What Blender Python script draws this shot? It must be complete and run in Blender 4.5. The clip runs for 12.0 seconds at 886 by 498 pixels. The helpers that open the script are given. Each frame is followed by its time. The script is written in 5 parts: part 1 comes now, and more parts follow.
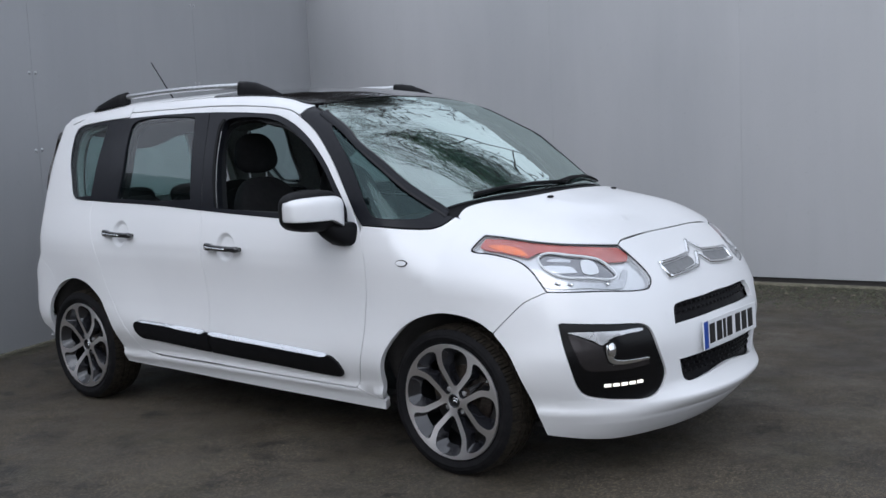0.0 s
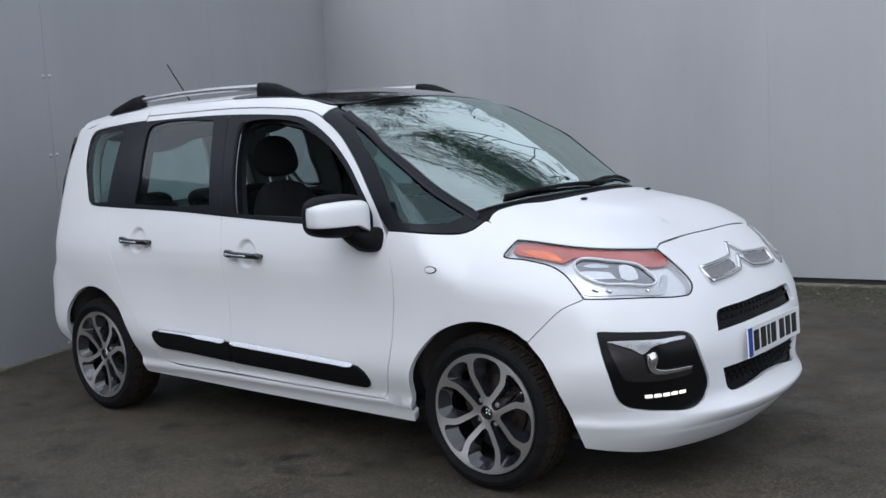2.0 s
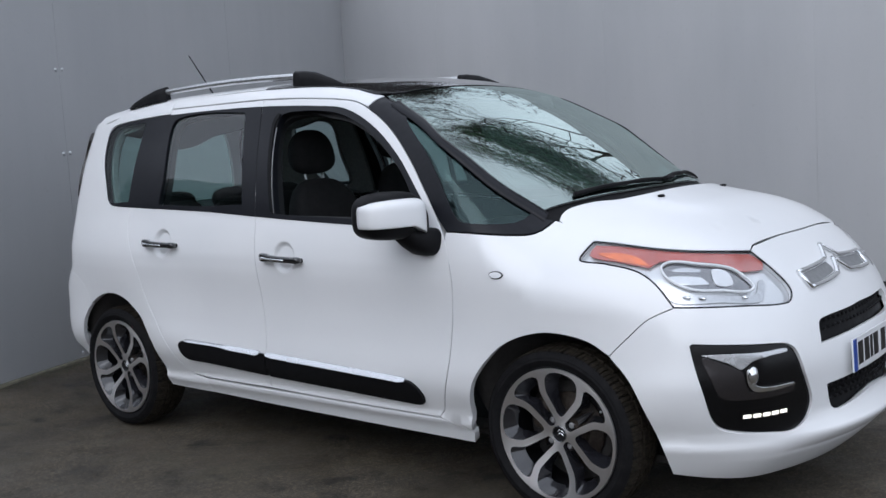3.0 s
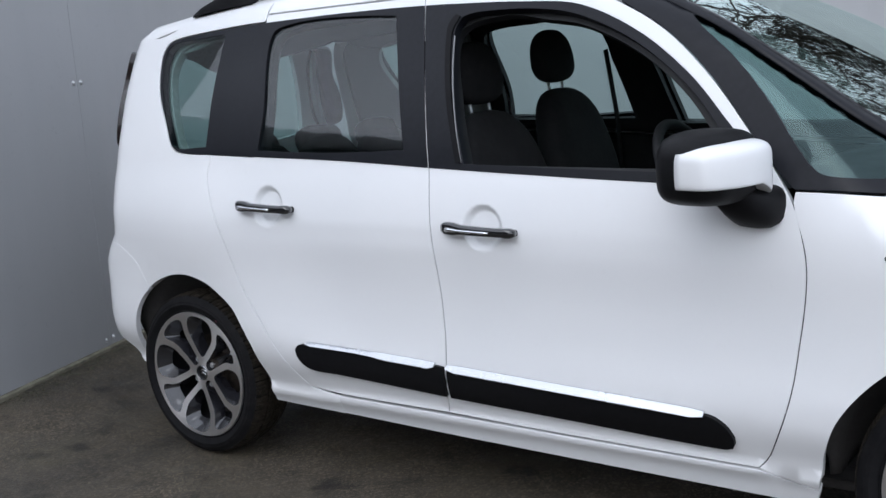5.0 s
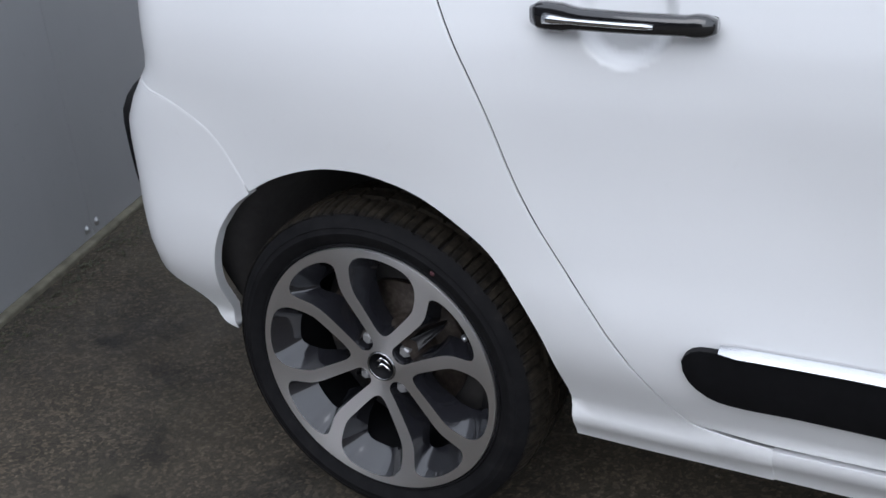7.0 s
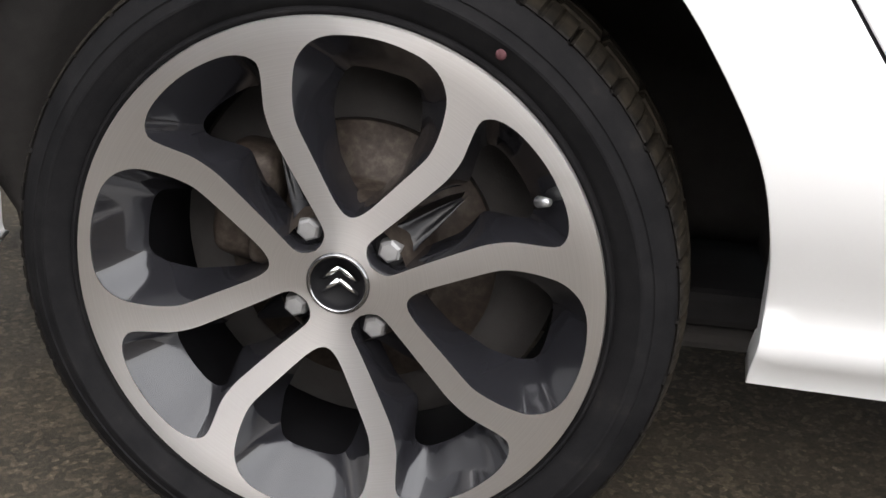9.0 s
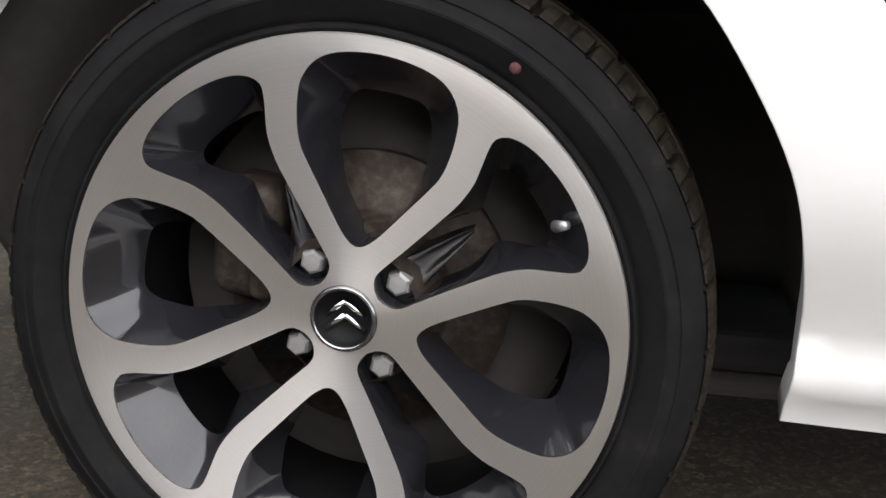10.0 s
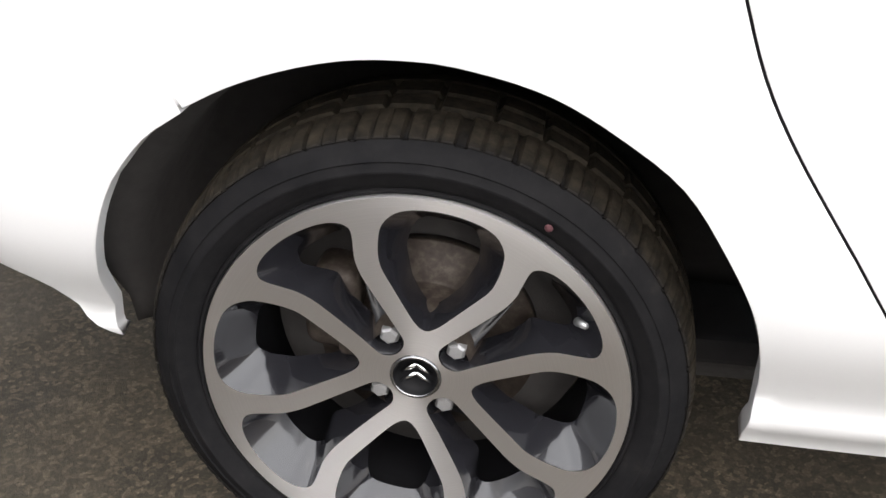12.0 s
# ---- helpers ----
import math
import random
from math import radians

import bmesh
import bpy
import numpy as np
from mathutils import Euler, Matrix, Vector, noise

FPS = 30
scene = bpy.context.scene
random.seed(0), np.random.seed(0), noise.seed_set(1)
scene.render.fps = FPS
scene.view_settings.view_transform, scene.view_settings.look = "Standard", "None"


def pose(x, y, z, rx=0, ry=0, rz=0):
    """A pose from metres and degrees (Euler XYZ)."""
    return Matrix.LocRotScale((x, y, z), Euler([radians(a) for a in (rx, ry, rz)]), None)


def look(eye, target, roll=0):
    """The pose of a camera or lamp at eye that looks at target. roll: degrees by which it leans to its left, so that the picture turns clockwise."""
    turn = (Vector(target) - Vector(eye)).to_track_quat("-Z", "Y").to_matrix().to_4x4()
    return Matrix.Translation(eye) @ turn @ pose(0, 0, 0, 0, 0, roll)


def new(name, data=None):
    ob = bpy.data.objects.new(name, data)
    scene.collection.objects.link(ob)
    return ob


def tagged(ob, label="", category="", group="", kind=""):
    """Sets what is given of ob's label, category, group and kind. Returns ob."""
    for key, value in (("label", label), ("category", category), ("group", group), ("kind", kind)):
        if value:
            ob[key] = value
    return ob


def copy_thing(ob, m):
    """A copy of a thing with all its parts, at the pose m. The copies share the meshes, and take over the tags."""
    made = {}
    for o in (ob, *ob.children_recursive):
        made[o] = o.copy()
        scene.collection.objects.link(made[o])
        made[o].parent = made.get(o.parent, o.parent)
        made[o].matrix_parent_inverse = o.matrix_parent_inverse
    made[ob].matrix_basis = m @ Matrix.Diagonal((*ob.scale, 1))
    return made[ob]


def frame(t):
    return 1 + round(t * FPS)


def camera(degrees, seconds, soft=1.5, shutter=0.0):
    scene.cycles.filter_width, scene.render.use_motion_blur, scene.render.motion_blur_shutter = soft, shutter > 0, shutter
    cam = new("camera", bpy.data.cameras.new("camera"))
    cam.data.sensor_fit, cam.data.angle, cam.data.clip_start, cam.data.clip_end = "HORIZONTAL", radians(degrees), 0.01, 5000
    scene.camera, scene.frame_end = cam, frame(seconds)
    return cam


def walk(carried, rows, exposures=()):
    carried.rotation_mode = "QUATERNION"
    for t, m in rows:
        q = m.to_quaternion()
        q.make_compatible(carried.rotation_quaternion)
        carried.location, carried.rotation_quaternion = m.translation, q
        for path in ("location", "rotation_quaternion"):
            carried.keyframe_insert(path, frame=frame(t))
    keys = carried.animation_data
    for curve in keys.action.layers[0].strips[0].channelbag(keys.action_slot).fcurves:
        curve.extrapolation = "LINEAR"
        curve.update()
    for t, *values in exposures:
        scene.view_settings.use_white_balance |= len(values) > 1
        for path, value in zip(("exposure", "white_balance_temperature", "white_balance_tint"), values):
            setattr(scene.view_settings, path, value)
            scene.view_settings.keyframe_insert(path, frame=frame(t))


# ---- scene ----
cam = camera(47.0, 12.0)
PATH = [
    (0, (4.969, -3.88, 1.331), (3.729, -2.326, 1.117), -2.7),
    (0.5, (4.981, -3.858, 1.342), (3.73, -2.314, 1.121), -2.9),
    (1, (4.976, -3.854, 1.344), (3.721, -2.313, 1.121), -3.0),
    (1.5, (4.927, -3.835, 1.324), (3.668, -2.295, 1.115), -3.0),
    (2, (4.818, -3.793, 1.339), (3.557, -2.255, 1.126), -3.3),
    (2.5, (4.655, -3.723, 1.322), (3.387, -2.19, 1.117), -3.5),
    (4.5, (3.251, -3.322, 1.307), (2.063, -1.738, 1.020), -3.6),
    (5, (2.809, -3.175, 1.317), (1.658, -1.576, 0.975), -4.0),
    (5.5, (2.298, -2.932, 1.302), (1.182, -1.319, 0.912), -4.2),
    (6, (1.822, -2.672, 1.305), (0.735, -1.059, 0.838), -3.7),
    (6.5, (1.344, -2.388, 1.245), (0.302, -0.778, 0.678), -3.6),
    (7, (0.881, -2.074, 1.187), (-0.045, -0.491, 0.388), -4.8),
    (7.2, (0.723, -1.967, 1.173), (-0.122, -0.410, 0.245), -5.0),
    (8.8, (0.246, -1.614, 0.671), (-0.101, 0.188, -0.124), 1.7),
    (9, (0.232, -1.598, 0.641), (-0.099, 0.252, -0.045), 2.0),
    (9.5, (0.229, -1.572, 0.605), (-0.121, 0.322, 0.068), 2.0),
    (10, (0.220, -1.573, 0.577), (-0.127, 0.329, 0.068), 1.6),
    (10.5, (0.213, -1.583, 0.534), (-0.129, 0.324, 0.035), 1.0),
    (11, (0.191, -1.567, 0.571), (-0.111, 0.303, -0.073), 0.2),
    (11.5, (0.195, -1.576, 0.652), (-0.109, 0.251, -0.102), -0.9),
    (12, (0.163, -1.682, 0.980), (-0.098, 0.029, -0.021), 0.0),
]
walk(cam, [(t, look(eye, target, roll)) for t, eye, target, roll in PATH], [(0, -0.16, 5850, 12), (2.5, -0.16, 5850, 12), (4.5, -0.03, 5850, 12), (5.0, 0.18, 5850, 12), (5.5, 0.18, 5850, 12), (6.0, 0.10, 5850, 12), (6.5, 0.06, 5850, 12), (7.2, 0.32, 5850, 12), (8.8, 1.32, 6650, 12), (9.5, 1.20, 6650, 12), (10.5, 1.18, 6650, 12), (11.5, 1.24, 6650, 12), (12, 1.32, 6650, 12)])

# ---- light: an overcast sky, a pale sun behind the cloud ----
world = bpy.data.worlds.new("sky")
scene.world = world
world.use_nodes = True
wnt = world.node_tree
sky = wnt.nodes.new("ShaderNodeTexSky")
sky.sky_type, sky.sun_disc = "NISHITA", False
sky.sun_elevation, sky.sun_rotation = radians(38), radians(170)
sky.air_density, sky.dust_density, sky.ozone_density = 1.0, 3.0, 1.0
cloud, cloud_tone, cover = wnt.nodes.new("ShaderNodeTexNoise"), wnt.nodes.new("ShaderNodeValToRGB"), wnt.nodes.new("ShaderNodeMix")
cloud.inputs["Scale"].default_value, cloud.inputs["Detail"].default_value, cloud.inputs["Roughness"].default_value = 2.2, 6.0, 0.55
wtc = wnt.nodes.new("ShaderNodeTexCoord")
wnt.links.new(wtc.outputs["Generated"], cloud.inputs["Vector"])
wnt.links.new(cloud.outputs["Fac"], cloud_tone.inputs[0])
for e, (p, c) in zip(cloud_tone.color_ramp.elements, ((0.30, (7.3, 7.48, 7.7, 1)), (0.70, (10.2, 10.38, 10.55, 1)))):
    e.position, e.color = p, c
cover.data_type = "RGBA"
cover.inputs["Factor"].default_value = 0.85
wnt.links.new(sky.outputs[0], cover.inputs["A"])
wnt.links.new(cloud_tone.outputs[0], cover.inputs["B"])
wnt.links.new(cover.outputs["Result"], wnt.nodes["Background"].inputs[0])
wnt.nodes["Background"].inputs[1].default_value = 0.15
sun = new("sun", bpy.data.lights.new("sun", "SUN"))
sun.data.energy, sun.data.angle, sun.data.color = 0.8, radians(50), (1.0, 0.99, 0.97)
sun.matrix_basis = look((0, 0, 20), (-1.2, 7.0, 14.5))

# ---- materials ----
def node_material(name):
    m = bpy.data.materials.new(name)
    m.use_nodes = True
    nt = m.node_tree
    return m, nt, nt.nodes["Principled BSDF"]


def noise_value(nt, scale, detail=4.0, rough=0.55, space="Object", stretch=None, distortion=0.0):
    tc = nt.nodes.new("ShaderNodeTexCoord")
    n = nt.nodes.new("ShaderNodeTexNoise")
    n.inputs["Scale"].default_value, n.inputs["Detail"].default_value = scale, detail
    n.inputs["Roughness"].default_value, n.inputs["Distortion"].default_value = rough, distortion
    src = tc.outputs[space]
    if stretch:
        mp = nt.nodes.new("ShaderNodeMapping")
        mp.inputs["Scale"].default_value = stretch
        nt.links.new(src, mp.inputs[0])
        src = mp.outputs[0]
    nt.links.new(src, n.inputs["Vector"])
    return n.outputs["Fac"]


def ramp(nt, value, stops):
    r = nt.nodes.new("ShaderNodeValToRGB")
    els = r.color_ramp.elements
    while len(els) < len(stops):
        els.new(0.5)
    for e, (p, c) in zip(els, stops):
        e.position, e.color = p, (*c, 1) if len(c) == 3 else c
    nt.links.new(value, r.inputs[0])
    return r.outputs[0]


def blend(nt, fac, a, b, mode="MIX"):
    mx = nt.nodes.new("ShaderNodeMix")
    mx.data_type, mx.blend_type = "RGBA", mode
    for sock, v in ((mx.inputs["Factor"], fac), (mx.inputs["A"], a), (mx.inputs["B"], b)):
        if isinstance(v, (int, float)):
            sock.default_value = v
        elif isinstance(v, tuple):
            sock.default_value = (*v, 1)
        else:
            nt.links.new(v, sock)
    return mx.outputs["Result"]


def bump(nt, bsdf, height, strength, distance=0.002):
    b = nt.nodes.new("ShaderNodeBump")
    b.inputs["Strength"].default_value, b.inputs["Distance"].default_value = strength, distance
    nt.links.new(height, b.inputs["Height"])
    nt.links.new(b.outputs[0], bsdf.inputs["Normal"])


def plain(name, colour, rough=0.5, metal=0.0, coat=0.0, spec=0.5, grain=0.0, grain_scale=60, tone=0.12):
    """A painted, moulded or metal surface, with a little unevenness in tone and gloss."""
    m, nt, b = node_material(name)
    n = noise_value(nt, grain_scale, 5)
    lo, hi = tuple(c * (1 - tone) for c in colour), tuple(min(1, c * (1 + tone)) for c in colour)
    nt.links.new(ramp(nt, n, [(0.3, lo), (0.7, hi)]), b.inputs["Base Color"])
    nt.links.new(ramp(nt, noise_value(nt, grain_scale * 0.13, 3), [(0.3, (rough * 0.85,) * 3), (0.7, (min(1, rough * 1.15),) * 3)]), b.inputs["Roughness"])
    b.inputs["Metallic"].default_value, b.inputs["Coat Weight"].default_value = metal, coat
    b.inputs["Coat Roughness"].default_value, b.inputs["Specular IOR Level"].default_value = 0.04, spec
    if grain:
        bump(nt, b, noise_value(nt, grain_scale * 8, 3), grain, 0.0006)
    return m


def clear_pane(name, tint, gloss=0.01, ior=1.5, sheen=(1.0, 1.0, 1.0)):
    """Thin glass: what lies behind shows tinted, and the sheen grows to the edges."""
    m, nt, b = node_material(name)
    nt.nodes.remove(b)
    out = nt.nodes["Material Output"]
    tr, gl = nt.nodes.new("ShaderNodeBsdfTransparent"), nt.nodes.new("ShaderNodeBsdfGlossy")
    tr.inputs[0].default_value, gl.inputs["Roughness"].default_value = (*tint, 1), gloss
    gl.inputs["Color"].default_value = (*sheen, 1)
    lw, power, mr, mx = nt.nodes.new("ShaderNodeLayerWeight"), nt.nodes.new("ShaderNodeMath"), nt.nodes.new("ShaderNodeMapRange"), nt.nodes.new("ShaderNodeMixShader")
    lw.inputs["Blend"].default_value = 0.5
    power.operation, power.inputs[1].default_value = "POWER", 5.0
    mr.inputs["To Min"].default_value = ((ior - 1) / (ior + 1)) ** 2
    nt.links.new(lw.outputs["Facing"], power.inputs[0])
    nt.links.new(power.outputs[0], mr.inputs["Value"])
    nt.links.new(mr.outputs[0], mx.inputs[0])
    nt.links.new(tr.outputs[0], mx.inputs[1])
    nt.links.new(gl.outputs[0], mx.inputs[2])
    nt.links.new(mx.outputs[0], out.inputs[0])
    return m


def lamp_material(name, colour, strength):
    m, nt, b = node_material(name)
    b.inputs["Emission Color"].default_value, b.inputs["Emission Strength"].default_value = (*colour, 1), strength
    return m


def white_paint():
    m, nt, b = node_material("white_car_paint")
    big = ramp(nt, noise_value(nt, 1.7, 3), [(0.3, (0.765, 0.775, 0.785)), (0.7, (0.80, 0.805, 0.81))])
    dust = ramp(nt, noise_value(nt, 38, 6, 0.7), [(0.62, (1, 1, 1)), (0.85, (0.955, 0.95, 0.94))])
    nt.links.new(blend(nt, 1.0, big, dust, "MULTIPLY"), b.inputs["Base Color"])
    b.inputs["Roughness"].default_value = 0.42
    b.inputs["Coat Weight"].default_value, b.inputs["Coat Roughness"].default_value = 0.6, 0.09
    bump(nt, b, noise_value(nt, 160, 2), 0.03, 0.0004)
    return m


def asphalt():
    m, nt, b = node_material("old_asphalt")
    fine = ramp(nt, noise_value(nt, 210, 6, 0.75), [(0.32, (0.020, 0.0172, 0.0135)), (0.55, (0.052, 0.045, 0.035)), (0.75, (0.15, 0.13, 0.10))])
    cell = nt.nodes.new("ShaderNodeTexVoronoi")
    cell.inputs["Scale"].default_value = 135
    nt.links.new(nt.nodes.new("ShaderNodeTexCoord").outputs["Object"], cell.inputs["Vector"])
    stones = ramp(nt, cell.outputs["Color"], [(0.25, (0.55, 0.54, 0.52)), (0.6, (1.0, 0.98, 0.94)), (0.8, (2.1, 2.0, 1.85))])
    fine = blend(nt, 1.0, fine, stones, "MULTIPLY")
    patch_ = ramp(nt, noise_value(nt, 0.85, 6, 0.6), [(0.32, (0.5, 0.5, 0.5)), (0.68, (1.35, 1.31, 1.2))])
    moss = ramp(nt, noise_value(nt, 2.3, 7, 0.65, distortion=0.6), [(0.52, (0, 0, 0)), (0.72, (1, 1, 1))])
    dirt = ramp(nt, noise_value(nt, 2.6, 5, 0.6), [(0.34, (0, 0, 0)), (0.70, (1, 1, 1))])
    col = blend(nt, 1.0, fine, patch_, "MULTIPLY")
    half = nt.nodes.new("ShaderNodeMath")
    half.operation = "MULTIPLY"
    half.inputs[1].default_value = 0.45
    nt.links.new(moss, half.inputs[0])
    col = blend(nt, half.outputs[0], col, (0.052, 0.049, 0.027))
    # dust gathers towards the rear of the yard
    tc, sep, near, dusty = nt.nodes.new("ShaderNodeTexCoord"), nt.nodes.new("ShaderNodeSeparateXYZ"), nt.nodes.new("ShaderNodeMapRange"), nt.nodes.new("ShaderNodeMath")
    nt.links.new(tc.outputs["Object"], sep.inputs[0])
    nt.links.new(sep.outputs["X"], near.inputs["Value"])
    for k, v in (("From Min", 2.6), ("From Max", -0.2), ("To Min", 0.25), ("To Max", 0.36)):
        near.inputs[k].default_value = v
    dusty.operation = "MULTIPLY"
    nt.links.new(dirt, dusty.inputs[0])
    nt.links.new(near.outputs[0], dusty.inputs[1])
    col = blend(nt, dusty.outputs[0], col, (0.115, 0.092, 0.062))
    stain = ramp(nt, noise_value(nt, 5.5, 4, 0.6, distortion=0.5), [(0.30, (0.42, 0.41, 0.40)), (0.44, (1, 1, 1))])
    col = blend(nt, 1.0, col, stain, "MULTIPLY")
    # dripped oil: small dark spots with ragged edges
    drip, shift, bend = nt.nodes.new("ShaderNodeTexVoronoi"), nt.nodes.new("ShaderNodeTexNoise"), nt.nodes.new("ShaderNodeVectorMath")
    shift.inputs["Scale"].default_value = 9.0
    nt.links.new(tc.outputs["Object"], shift.inputs["Vector"])
    bend.operation = "MULTIPLY_ADD"
    bend.inputs[1].default_value = (0.22, 0.22, 0.0)
    nt.links.new(shift.outputs["Color"], bend.inputs[0])
    nt.links.new(tc.outputs["Object"], bend.inputs[2])
    drip.inputs["Scale"].default_value = 2.6
    nt.links.new(bend.outputs[0], drip.inputs["Vector"])
    spots = ramp(nt, drip.outputs["Distance"], [(0.07, (0.30, 0.29, 0.28)), (0.15, (1, 1, 1))])
    nt.links.new(blend(nt, 1.0, col, spots, "MULTIPLY"), b.inputs["Base Color"])
    nt.links.new(ramp(nt, noise_value(nt, 3.1, 4), [(0.35, (0.55,) * 3), (0.65, (0.9,) * 3)]), b.inputs["Roughness"])
    bump(nt, b, noise_value(nt, 260, 5, 0.7), 0.6, 0.004)
    return m


def sheet_metal():
    m, nt, b = node_material("grey_painted_sheet")
    big = ramp(nt, noise_value(nt, 0.7, 4, stretch=(1, 1, 0.35)), [(0.3, (0.375, 0.383, 0.393)), (0.7, (0.44, 0.445, 0.453))])
    streak = ramp(nt, noise_value(nt, 5.0, 6, 0.65, stretch=(1.0, 1.0, 0.07)), [(0.35, (0.985, 0.985, 0.985)), (0.65, (1.015, 1.015, 1.015))])
    grime = ramp(nt, noise_value(nt, 30, 6, 0.7), [(0.6, (1, 1, 1)), (0.82, (0.86, 0.86, 0.85))])
    nt.links.new(blend(nt, 1.0, blend(nt, 1.0, big, streak, "MULTIPLY"), grime, "MULTIPLY"), b.inputs["Base Color"])
    nt.links.new(ramp(nt, noise_value(nt, 2.0, 5), [(0.3, (0.38,) * 3), (0.7, (0.55,) * 3)]), b.inputs["Roughness"])
    b.inputs["Metallic"].default_value = 0.15
    bump(nt, b, noise_value(nt, 1.6, 2), 0.25, 0.02)
    return m


def machined_metal():
    m, nt, b = node_material("machined_alloy")
    tc = nt.nodes.new("ShaderNodeTexCoord")
    sep = nt.nodes.new("ShaderNodeSeparateXYZ")
    nt.links.new(tc.outputs["Object"], sep.inputs[0])
    hyp = nt.nodes.new("ShaderNodeVectorMath")
    hyp.operation = "LENGTH"
    comb = nt.nodes.new("ShaderNodeCombineXYZ")
    nt.links.new(sep.outputs["X"], comb.inputs["X"])
    nt.links.new(sep.outputs["Z"], comb.inputs["Z"])
    nt.links.new(comb.outputs[0], hyp.inputs[0])
    rings = nt.nodes.new("ShaderNodeTexNoise")
    rings.noise_dimensions = "1D"
    rings.inputs["Scale"].default_value, rings.inputs["Detail"].default_value = 900, 2
    nt.links.new(hyp.outputs["Value"], rings.inputs["W"])
    nt.links.new(ramp(nt, rings.outputs["Fac"], [(0.25, (0.79, 0.775, 0.775)), (0.75, (0.86, 0.845, 0.845))]), b.inputs["Base Color"])
    b.inputs["Metallic"].default_value, b.inputs["Roughness"].default_value = 0.95, 0.33
    lathe_cut = nt.nodes.new("ShaderNodeTangent")
    lathe_cut.direction_type, lathe_cut.axis = "RADIAL", "Y"
    nt.links.new(lathe_cut.outputs[0], b.inputs["Tangent"])
    b.inputs["Anisotropic"].default_value, b.inputs["Anisotropic Rotation"].default_value = 0.9, 0.25
    bump(nt, b, rings.outputs["Fac"], 0.03, 0.0002)
    return m


def rubber():
    """Black rubber, dusty brown where the tread has met the road."""
    m, nt, b = node_material("tyre_rubber")
    wall_ = ramp(nt, noise_value(nt, 26, 6, 0.7), [(0.35, (0.0062, 0.0062, 0.0070)), (0.62, (0.0115, 0.0112, 0.0120)), (0.82, (0.026, 0.0235, 0.022))])
    dirt = ramp(nt, noise_value(nt, 60, 6, 0.7), [(0.35, (0.010, 0.0088, 0.0072)), (0.7, (0.040, 0.033, 0.024))])
    tc, flat, far = nt.nodes.new("ShaderNodeTexCoord"), nt.nodes.new("ShaderNodeVectorMath"), nt.nodes.new("ShaderNodeVectorMath")
    flat.operation, far.operation = "MULTIPLY", "LENGTH"
    flat.inputs[1].default_value = (1, 0, 1)
    nt.links.new(tc.outputs["Object"], flat.inputs[0])
    nt.links.new(flat.outputs[0], far.inputs[0])
    worn = nt.nodes.new("ShaderNodeMapRange")
    for k, v in (("From Min", .2850), ("From Max", .2925)):
        worn.inputs[k].default_value = v
    nt.links.new(far.outputs["Value"], worn.inputs["Value"])
    nt.links.new(blend(nt, worn.outputs[0], wall_, dirt), b.inputs["Base Color"])
    b.inputs["Roughness"].default_value, b.inputs["Specular IOR Level"].default_value = 0.75, 0.10
    ribs = nt.nodes.new("ShaderNodeTexNoise")
    ribs.noise_dimensions = "1D"
    ribs.inputs["Scale"].default_value, ribs.inputs["Detail"].default_value = 170, 3
    nt.links.new(far.outputs["Value"], ribs.inputs["W"])
    bump(nt, b, blend(nt, 0.35, ribs.outputs["Fac"], noise_value(nt, 420, 3)), 0.35, 0.0012)
    return m


def rusted_iron():
    m, nt, b = node_material("rusted_iron")
    nt.links.new(ramp(nt, noise_value(nt, 70, 6, 0.65), [(0.3, (0.020, 0.014, 0.011)), (0.5, (0.045, 0.034, 0.027)), (0.72, (0.095, 0.080, 0.066))]), b.inputs["Base Color"])
    b.inputs["Metallic"].default_value, b.inputs["Roughness"].default_value = 0.35, 0.6
    bump(nt, b, noise_value(nt, 300, 4), 0.3, 0.001)
    return m


def foliage(name, lo, hi, sheer=0.0):
    m, nt, b = node_material(name)
    geo = nt.nodes.new("ShaderNodeNewGeometry")
    col = ramp(nt, geo.outputs["Random Per Island"], [(0.0, lo), (1.0, hi)])
    nt.links.new(col, b.inputs["Base Color"])
    b.inputs["Roughness"].default_value = 0.55
    if sheer:
        thin, mx = nt.nodes.new("ShaderNodeBsdfTranslucent"), nt.nodes.new("ShaderNodeMixShader")
        nt.links.new(col, thin.inputs[0])
        mx.inputs[0].default_value = sheer
        nt.links.new(b.outputs[0], mx.inputs[1])
        nt.links.new(thin.outputs[0], mx.inputs[2])
        nt.links.new(mx.outputs[0], nt.nodes["Material Output"].inputs[0])
    return m


PAINT = white_paint()
ASPHALT, SHEET, ALLOY, RUBBER, RUST = asphalt(), sheet_metal(), machined_metal(), rubber(), rusted_iron()
BLACK = plain("black_moulded_plastic", (0.0055, 0.0055, 0.0065), 0.55, spec=0.16, grain=0.2, tone=0.2)
SATIN = plain("satin_black_film", (0.0085, 0.0092, 0.0125), 0.36, spec=0.22, tone=0.15)
PIANO = plain("gloss_black_paint", (0.010, 0.010, 0.011), 0.12, coat=1.0)
TYREWELL = plain("felt_arch_liner", (0.042, 0.039, 0.038), 0.95, grain=0.5)
CHROME = plain("chrome", (0.82, 0.83, 0.84), 0.08, metal=1.0, tone=0.03)
FOG_BLACK = plain("fog_surround_black", (0.005, 0.005, 0.0055), 0.22, spec=0.25)
BEZEL = plain("gloss_dark_bezel", (0.075, 0.070, 0.072), 0.16, metal=0.8, tone=0.05)
SATIN_CHROME = plain("satin_chrome", (0.66, 0.67, 0.69), 0.26, metal=0.9, tone=0.03)
